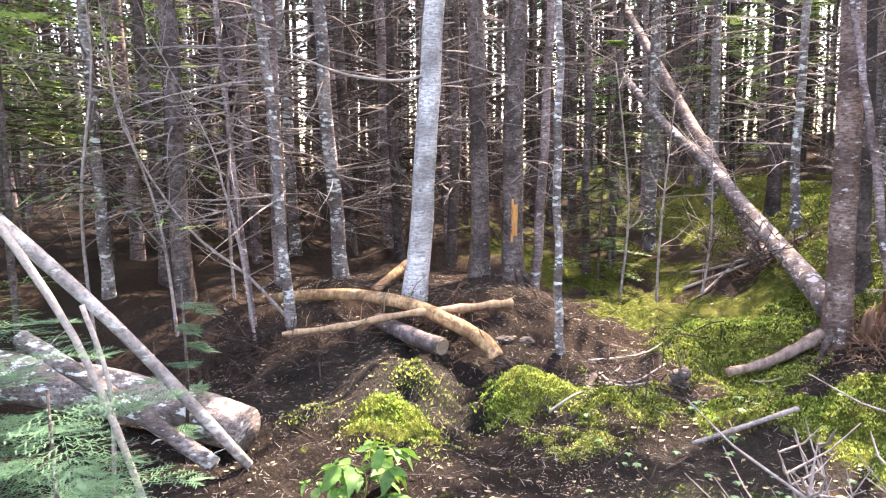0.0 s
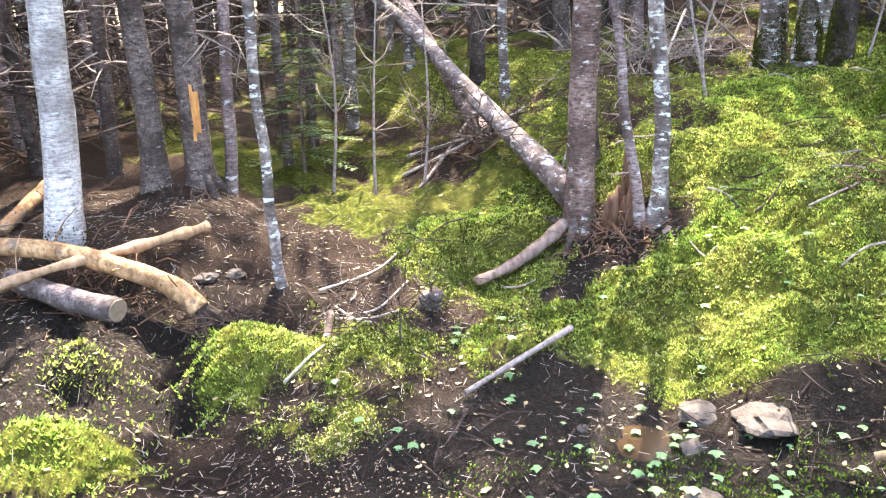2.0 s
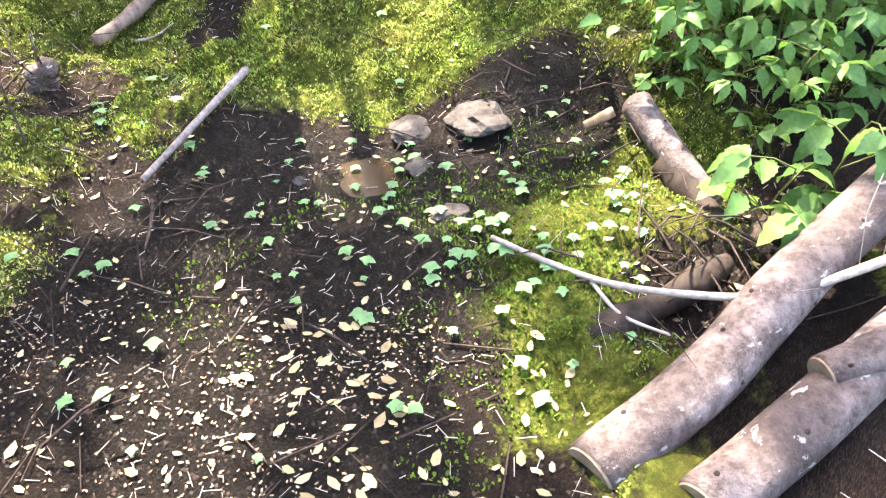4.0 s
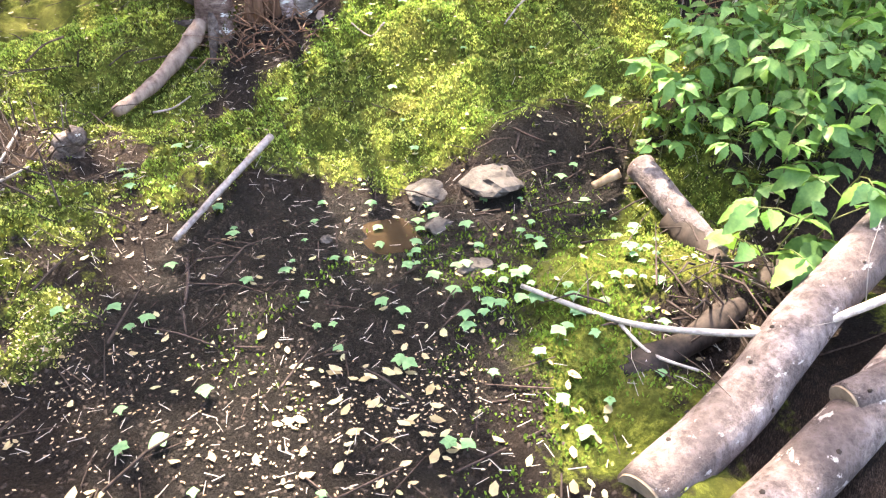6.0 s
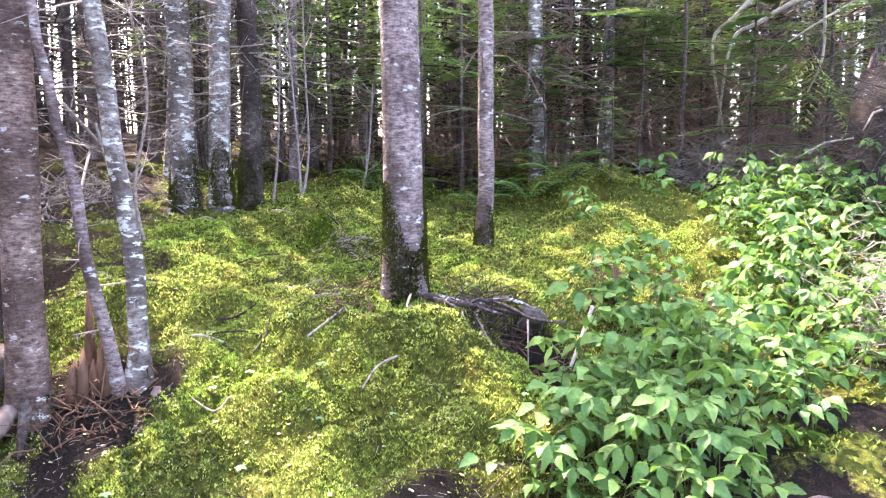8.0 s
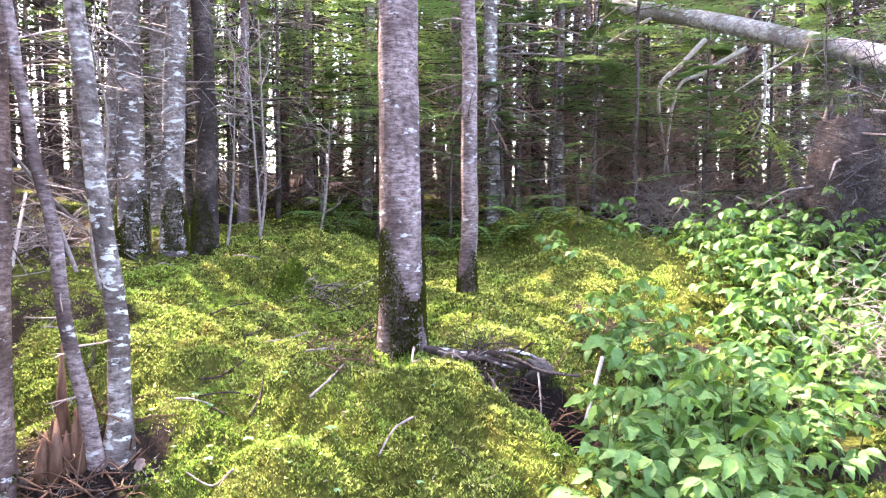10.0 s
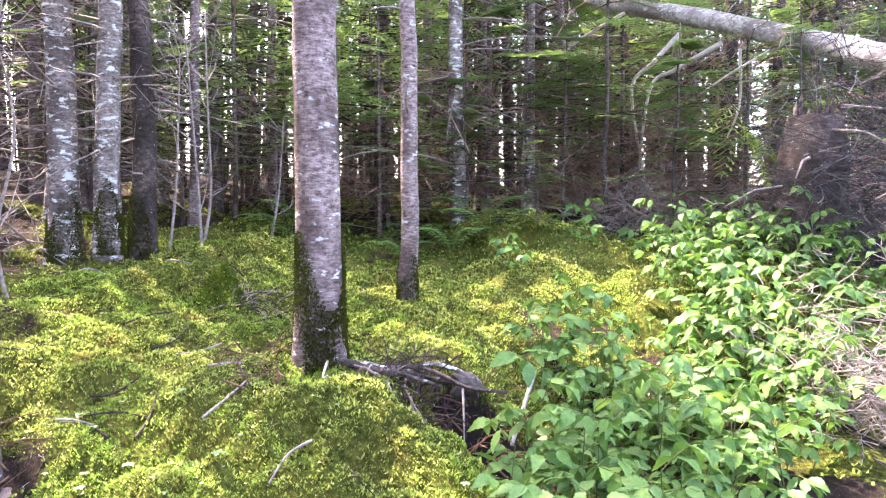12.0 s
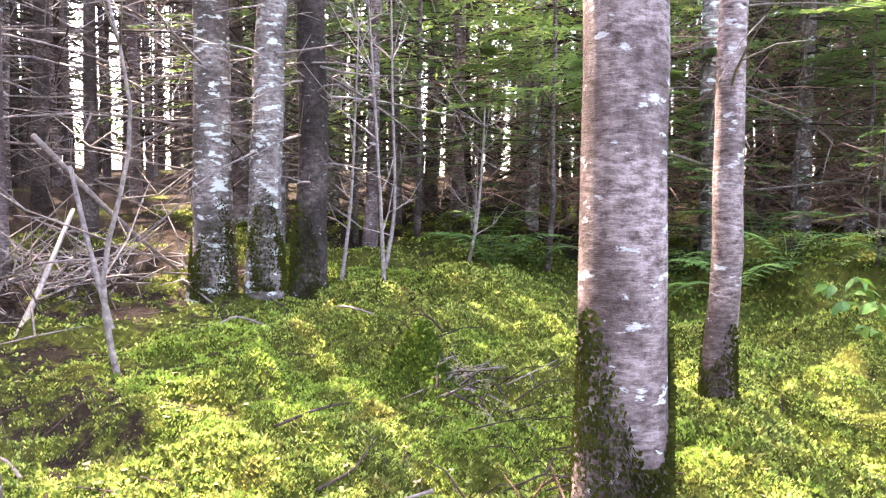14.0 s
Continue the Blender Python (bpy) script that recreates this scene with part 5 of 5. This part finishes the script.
# ---- fir boughs in the foreground thicket, the grey snag and the lichen brush ----
def bough_bush(at, seed, n, ln, label):
    rnd = random.Random(seed)
    ob = thing("fir_sapling", at, label, "sapling")
    st, nd = Shape(), Shape()
    st.tube([(0, 0, -0.1), (0.02, 0.03, 0.5), (0, 0.05, 1.0)], [0.014, 0.01, 0.005], 6)
    part("stem", st, M_MID, ob)
    for k in range(n):
        a = rnd.uniform(0, 6.28)
        bough(nd, (0, 0.02, 0.12 + 0.9 * k / n), (math.cos(a), math.sin(a), rnd.uniform(-0.2, 0.3)), ln * rnd.uniform(0.5, 1.0), rnd, 10, 0.4, 0.026, 0.006, 9)
    tagged(part("needles", nd, M_BLUE, ob), "soft bluish green needle sprays", kind="stuff")


bough_bush((-1.75, 2.6, gz(-1.75, 2.6)), 1, 24, 0.65, "green fir sapling with soft boughs among dead poles")
bough_bush((-2.2, 3.1, gz(-2.2, 3.1)), 2, 26, 0.75, "bushy green fir sapling behind leaning poles")
bough_bush((-1.45, 3.75, gz(-1.45, 3.75)), 3, 8, 0.3, "small green fir sapling beside a log")
bough_bush((-1.3, 2.25, gz(-1.3, 2.25) - 0.1), 6, 20, 0.5, "low green fir sapling with bluish boughs")
bough_bush((-2.9, 3.7, gz(-2.9, 3.7)), 4, 18, 0.8, "bushy green fir sapling at the thicket edge")


def brush(name, at, n, size, ln, mat, label, seed, thick=0.004, up=0.3):
    rnd = random.Random(seed)
    s = Shape()
    for _ in range(n):
        p = Vector((rnd.gauss(0, size[0]), rnd.gauss(0, size[1]), abs(rnd.gauss(0, size[2]))))
        e = Vector((rnd.uniform(-1, 1), rnd.uniform(-1, 1), rnd.uniform(-0.4, up + 0.4))).normalized()
        l2 = ln * rnd.uniform(0.4, 1)
        m = p + e * l2 * 0.5 + Vector((rnd.uniform(-1, 1), rnd.uniform(-1, 1), rnd.uniform(-1, 1))) * l2 * 0.15
        s.tube([p, m, p + e * l2], [thick, thick * 0.75, thick * 0.35], 3, False)
        for _ in range(2):
            f = Vector((rnd.uniform(-1, 1), rnd.uniform(-1, 1), rnd.uniform(-0.6, 0.6))).normalized()
            s.tube([m, m + f * l2 * 0.4], [thick * 0.6, thick * 0.3], 3, False)
    return solid(name, s, mat, at, label, "brush", "", "stuff")


SNAG = thing("snag", (6.6, 0.6, gz(6.6, 0.6) - 0.1), "dark grey broken dead trunk wrapped in dry twigs", "dead tree")
s = Shape()
rnd0 = random.Random(9)
s.tube([(0, 0, 0), (0.02, 0, 0.35), (0.0, 0.02, 0.7), (0.02, 0.0, 1.05), (0.03, 0.0, 1.32)], [0.32, 0.28, 0.26, 0.25, 0.2], 20, True, 0.08, rnd0)
part("trunk", s, M_DARK, SNAG)
PROP = thing("snag", (7.0, -0.28, gz(7.0, -0.28) - 0.1), "dead upright trunk propping a fallen tree", "dead tree")
s = Shape()
s.tube([(0, 0, 0), (0.02, 0, 0.9), (0.0, 0.0, 1.6), (0.02, 0.02, 2.05)], [0.16, 0.13, 0.12, 0.1], 16, True, 0.06, rnd0)
part("trunk", s, M_DARK, PROP)
for ob, top, r in ((SNAG, 1.3, 0.13), (PROP, 2.0, 0.08)):
    for k in range(6):
        sp = Shape()
        p0 = Vector((0.03 + r * math.cos(k * 1.05), r * math.sin(k * 1.05), top - 0.05))
        sp.tube([p0, p0 + Vector((0.0, 0.01, 0.1)), p0 + Vector((0.01, 0.0, 0.16 + 0.05 * (k % 3)))], [0.035, 0.022, 0.004], 6, True, 0.2, rnd0)
        part("splinter", sp, M_DARK, ob)
    for k in range(7):
        sp = Shape()
        a = k * 0.9
        p0 = Vector((r * 1.3 * math.cos(a), r * 1.3 * math.sin(a), 0.4 + 0.2 * k))
        e = Vector((math.cos(a), math.sin(a), -0.15))
        sp.tube([p0, p0 + e * 0.3, p0 + e * 0.55 - Vector((0, 0, 0.1))], [0.014, 0.01, 0.004], 5, True)
        part("dead_branch", sp, M_TWIG, ob)
brush("grey_brush", (6.35, 0.15, gz(6.35, 0.15)), 1000, (0.3, 0.45, 0.9), 0.6, M_TWIG_GREY, "mass of dry grey spruce twigs round a snag", 21, 0.004)
brush("lichen_brush", (4.6, 0.86, gz(4.6, 0.86)), 650, (0.3, 0.24, 0.34), 0.26, M_TWIG, "pale lichen-covered brush of fine twigs", 22, 0.0035)
for k, (x, y) in enumerate(((9.6, 2.2), (10.6, 0.6), (11.2, 3.4), (8.9, 4.4), (12.2, -1.0), (10.0, 6.2), (9.9, 1.4), (10.8, 2.4), (10.2, 3.2), (9.4, 0.2), (11.6, 1.6))):
    brush("dead_thicket", (x, y, gz(x, y)), 230, (0.7, 0.7, 1.1), 0.9, M_TWIG_RED, "thicket of reddish dead fir twigs under the trees", 40 + k, 0.006)
for k, (x, y) in enumerate(((-1.6, 8.2), (-3.2, 8.0), (-0.2, 9.2), (-2.4, 9.8), (1.2, 10.0), (-4.6, 9.6))):
    brush("dead_thicket", (x, y, gz(x, y)), 200, (0.8, 0.6, 0.9), 1.0, M_TWIG_DK, "thicket of brown dead twigs between thin trunks", 60 + k, 0.006)
brush("dry_brush", (8.6, 1.6, gz(8.6, 1.6)), 260, (0.5, 0.4, 0.25), 0.7, M_TWIG, "heap of fine grey dead twigs on moss", 23, 0.005)
brush("dry_brush", (3.0, 7.0, gz(3.0, 7.0)), 150, (0.3, 0.5, 0.18), 0.5, M_TWIG_DK, "heap of dead branches under a fallen trunk", 24, 0.006)
brush("dry_brush", (-1.5, 5.35, gz(-1.5, 5.35)), 150, (0.3, 0.22, 0.12), 0.35, M_TWIG_DK, "heap of dry sticks on the bank", 25, 0.005)
brush("dry_brush", (5.0, 7.2, gz(5.0, 7.2)), 110, (0.5, 0.35, 0.12), 0.7, M_TWIG, "heap of broken grey branches on the floor", 26, 0.008)
brush("dry_brush", (5.02, 4.55, gz(5.02, 4.55)), 16, (0.08, 0.08, 0.06), 0.3, M_TWIG, "small heap of dead twigs against a moss hummock", 27, 0.004)
brush("dry_brush", (1.0, 1.25, gz(1.0, 1.25)), 60, (0.3, 0.2, 0.05), 0.35, M_TWIG_PALE, "bleached dead twigs lying beside the path", 28, 0.004)


def dead_bush(at, n, height, seed):
    """A bleached leafless bush: stems fanning out from one foot, with forked twigs."""
    rnd = random.Random(seed)
    ob = thing("dead_bush", at, "bleached leafless bush of pale twigs beside the path", "bush")
    for _ in range(n):
        a, out = rnd.uniform(0, 6.28), rnd.uniform(0.1, 0.34)
        d = Vector((math.cos(a) * out, math.sin(a) * out, 0))
        h = height * rnd.uniform(0.7, 1.05)
        line = [Vector((0, 0, -0.05)), d * 0.3 + Vector((0, 0, h * 0.5)), d * 0.75 + Vector((0, 0, h * 0.82)), d * 1.3 + Vector((0, 0, h))]
        s = Shape()
        s.tube(line, [0.006, 0.0045, 0.003, 0.0015], 5, False)
        for _ in range(18):
            k = rnd.randint(1, 2)
            p = line[k].lerp(line[k + 1], rnd.random())
            e = Vector((rnd.uniform(-1, 1), rnd.uniform(-1, 1), rnd.uniform(-0.2, 0.7))) * rnd.uniform(0.08, 0.2)
            s.tube([p, p + e * 0.6, p + e + Vector((0, 0, 0.02))], [0.003, 0.002, 0.001], 3, False)
        part("stem", s, M_TWIG, ob)


dead_bush((0.82, 1.2, gz(0.82, 1.2)), 16, 1.12, 5)


# ---- moss sprigs, twigs and fallen leaves on the floor ----
def scatter(name, n, box, keep, build, mat, label):
    """Many tiny pieces in one mesh; build gives the corner offsets of one piece for arrays of turns and sizes."""
    x, y = NPR.uniform(box[0], box[1], n), NPR.uniform(box[2], box[3], n)
    k = keep(x, y) > NPR.random(n)
    x, y = x[k], y[k]
    z = floor_z(x, y)
    co, faces = build(x, y, z, len(x))
    me = bpy.data.meshes.new(name)
    nv = co.shape[1]
    me.vertices.add(co.shape[0] * nv)
    me.vertices.foreach_set("co", co.astype(np.float32).ravel())
    f = np.asarray(faces)
    idx = (np.arange(co.shape[0])[:, None, None] * nv + f[None]).reshape(-1, f.shape[1])
    me.loops.add(idx.size)
    me.loops.foreach_set("vertex_index", idx.ravel().astype(np.int32))
    me.polygons.add(len(idx))
    me.polygons.foreach_set("loop_start", np.arange(0, idx.size, f.shape[1], dtype=np.int32))
    me.update(calc_edges=True)
    me.materials.append(mat)
    return tagged(new(name, me), label, "ground cover", "", "stuff")


def sprig(size):
    def build(x, y, z, n):
        """A tuft of two crossed, leaning moss leaves joined at the foot."""
        h0 = size * NPR.uniform(0.5, 1.3, n)
        a, up = NPR.uniform(0, 2 * np.pi, n), NPR.uniform(0.3, 0.95, n)
        rows = [np.stack([x, y, z - 0.006], -1)]
        for k in range(2):
            b3 = a + k * 2.6
            for sgn in (-1, 1):
                rows.append(np.stack([x + h0 * 0.6 * np.cos(b3 + sgn * 0.45), y + h0 * 0.6 * np.sin(b3 + sgn * 0.45), z + h0 * 0.34], -1))
            rows.append(np.stack([x + h0 * 0.75 * np.cos(b3), y + h0 * 0.75 * np.sin(b3), z + h0 * up], -1))
        return np.stack(rows, 1), [(0, 1, 2), (1, 3, 2), (0, 4, 5), (4, 6, 5)]
    return build


def stick_piece(lo, hi, w):
    def build(x, y, z, n):
        ln, a = NPR.uniform(lo, hi, n) * 0.5, NPR.uniform(0, np.pi, n)
        ww = w * NPR.uniform(0.5, 1.4, n)
        dx, dy = np.cos(a), np.sin(a)
        rows = []
        for e in (-1, 1):
            zz = floor_z(x + e * ln * dx, y + e * ln * dy) + 0.004 + NPR.uniform(0, 0.012, n)
            for k in range(3):
                o = 2.094 * k
                rows.append(np.stack([x + e * ln * dx - dy * ww * np.cos(o), y + e * ln * dy + dx * ww * np.cos(o), zz + ww * np.sin(o) + ww * 0.5], -1))
        return np.stack(rows, 1), [(0, 1, 4, 3), (1, 2, 5, 4), (2, 0, 3, 5)]
    return build


def dry_leaf(size):
    def build(x, y, z, n):
        s0, a = size * NPR.uniform(0.5, 1.2, n), NPR.uniform(0, 2 * np.pi, n)
        rows = []
        for u, v, w in ((-1, 0, 0.2), (-0.45, -0.45, 0.05), (0.4, -0.42, 0.1), (1, 0.05, 0.35), (0.4, 0.47, 0.05), (-0.4, 0.4, 0.3)):
            rows.append(np.stack([x + s0 * (u * np.cos(a) - v * np.sin(a)), y + s0 * (u * np.sin(a) + v * np.cos(a)), z + 0.006 + s0 * w * NPR.uniform(0.2, 1.2, n)], -1))
        return np.stack(rows, 1), [(0, 1, 2, 3), (0, 3, 4, 5)]
    return build


def on_moss(x, y):
    return np.clip((cover(x, y)[0] - 0.35) * 2.2 - lump(x, y, 1.95, 2.65, 0.5, 1.5) - lump(x, y, 1.5, 2.4, 0.35, 1.5), 0, 1)


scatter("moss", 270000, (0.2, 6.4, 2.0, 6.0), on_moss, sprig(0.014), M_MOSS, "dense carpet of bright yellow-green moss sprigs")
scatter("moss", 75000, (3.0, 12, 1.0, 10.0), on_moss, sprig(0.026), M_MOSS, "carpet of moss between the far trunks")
scatter("moss", 14000, (-1.1, 1.0, 3.7, 5.2), lambda x, y: np.clip(lump(x, y, -0.25, 4.66, 0.14, 1.3) + lump(x, y, 0.45, 4.7, 0.3, 1) + lump(x, y, -0.3, 4.05, 0.22, 1) + 0.4 * lump(x, y, -0.9, 4.33, 0.14, 1), 0, 1), sprig(0.022), M_MOSS, "tufts of bright moss on the soil bank")
scatter("moss", 2600, (3.8, 4.4, 3.3, 4.0), lambda x, y: lump(x, y, 4.1, 3.62, 0.22, 1), sprig(0.034), M_MOSS, "moss collar round a fir's foot")
scatter("twig_litter", 2600, (-2.5, 5.5, 2.0, 8.5), lambda x, y: np.clip(1.1 - cover(x, y)[0] * 0.95 - 0.6 * cover(x, y)[2], 0.06, 1), stick_piece(0.04, 0.2, 0.0026), M_TWIG_DK, "scattered thin brown twigs on the forest floor")
scatter("twig_litter", 9000, (-2.0, 3.2, 2.0, 7.0), lambda x, y: np.clip(1 - cover(x, y)[0] - 0.45 * cover(x, y)[2], 0.03, 1), stick_piece(0.012, 0.05, 0.0012), M_TWIG_PALE, "fine pale needle litter on dark soil")
scatter("fallen_leaves", 2200, (-1.5, 4.5, 2.0, 6.5), lambda x, y: np.clip(0.75 - 0.5 * cover(x, y)[0], 0, 1), dry_leaf(0.017), M_FALLEN, "scattered dry tan fallen leaves")
scatter("moss", 16000, (0.9, 2.8, 2.0, 3.5), lambda x, y: np.clip(lump(x, y, 1.95, 2.7, 0.45, 1) + lump(x, y, 1.55, 2.42, 0.26, 1) + lump(x, y, 1.3, 2.3, 0.18, 0.7) + 1.2 * (value_noise(x * 5, y * 5, 41) - 0.65), 0, 1), sprig(0.015), M_GREENMOSS, "deep green wet moss beside the mud")
# sun patches on the litter, painted as spots of pale pieces
scatter("pale_litter", 8000, (0.2, 1.6, 2.3, 4.4), lambda x, y: np.clip((lump(x, y, 0.83, 2.95, 0.3, 1) + lump(x, y, 0.7, 3.72, 0.26, 1.1) + lump(x, y, 1.25, 2.75, 0.16, 0.8)) * (0.3 + 1.2 * value_noise(x * 6, y * 6, 43)), 0, 1), dry_leaf(0.006), M_SUN_LITTER, "leaf litter and wood chips on dark soil, pale to paint sun patches")
scatter("pale_litter", 1600, (2.9, 3.7, 3.3, 4.1), lambda x, y: lump(x, y, 3.3, 3.7, 0.17, 0.8) * value_noise(x * 9, y * 9, 44), dry_leaf(0.009), M_FALLEN, "brown leaf litter caught in a hollow of the moss")
# more pale leaves where sunlight on the litter is imitated
scatter("fallen_leaves", 420, (0.2, 2.0, 2.0, 3.6), lambda x, y: lump(x, y, 0.9, 2.6, 0.5, 0.9), dry_leaf(0.024), M_FALLEN, "pale dry leaves on wet soil, thickened for a sun patch")


def crumb(size):
    def build(x, y, z, n):
        """A small three-sided clod."""
        r, a = size * NPR.uniform(0.4, 1.3, n), NPR.uniform(0, 2 * np.pi, n)
        rows = [np.stack([x + r * np.cos(a + k * 2.094), y + r * np.sin(a + k * 2.094), z - 0.003], -1) for k in range(3)]
        rows.append(np.stack([x, y, z + r * NPR.uniform(0.4, 1.1, n)], -1))
        return np.stack(rows, 1), [(0, 1, 3), (1, 2, 3), (2, 0, 3)]
    return build


scatter("soil_crumbs", 26000, (-1.6, 3.0, 2.0, 5.6), lambda x, y: np.clip(1 - 1.3 * cover(x, y)[0], 0, 1), crumb(0.009), M_ROT, "dark brown crumbs of soil and rotten wood")
scatter("soil_crumbs", 9000, (-1.4, 2.8, 2.0, 5.4), lambda x, y: np.clip(0.8 - 1.3 * cover(x, y)[0], 0, 1), crumb(0.006), M_TWIG_DK, "grey crumbs of bark and gravel on soil")
scatter("fallen_leaves", 1300, (2.2, 6.5, 3.0, 6.5), lambda x, y: 0.3 + 0 * x, dry_leaf(0.013), M_FALLEN, "small dry leaves caught in moss")
scatter("moss", 11000, (4.8, 5.35, 4.48, 5.0), lambda x, y: lump(x, y, 5.06, 4.74, 0.13, 1.5), sprig(0.018), M_GREENMOSS, "dark green moss on a round hummock")
scatter("moss", 5000, (0.8, 2.8, 4.0, 5.6), lambda x, y: np.clip(cover(x, y)[0] - 0.3, 0, 0.6), sprig(0.03), M_MOSSDK, "darker feathery moss between bright tufts")
scatter("moss", 9000, (2.4, 6.2, 3.0, 6.0), lambda x, y: np.clip(value_noise(x * 2.1, y * 2.1, 31) * 1.6 - 0.75, 0, 1), sprig(0.03), M_MOSSDK, "darker feathery moss in the carpet")
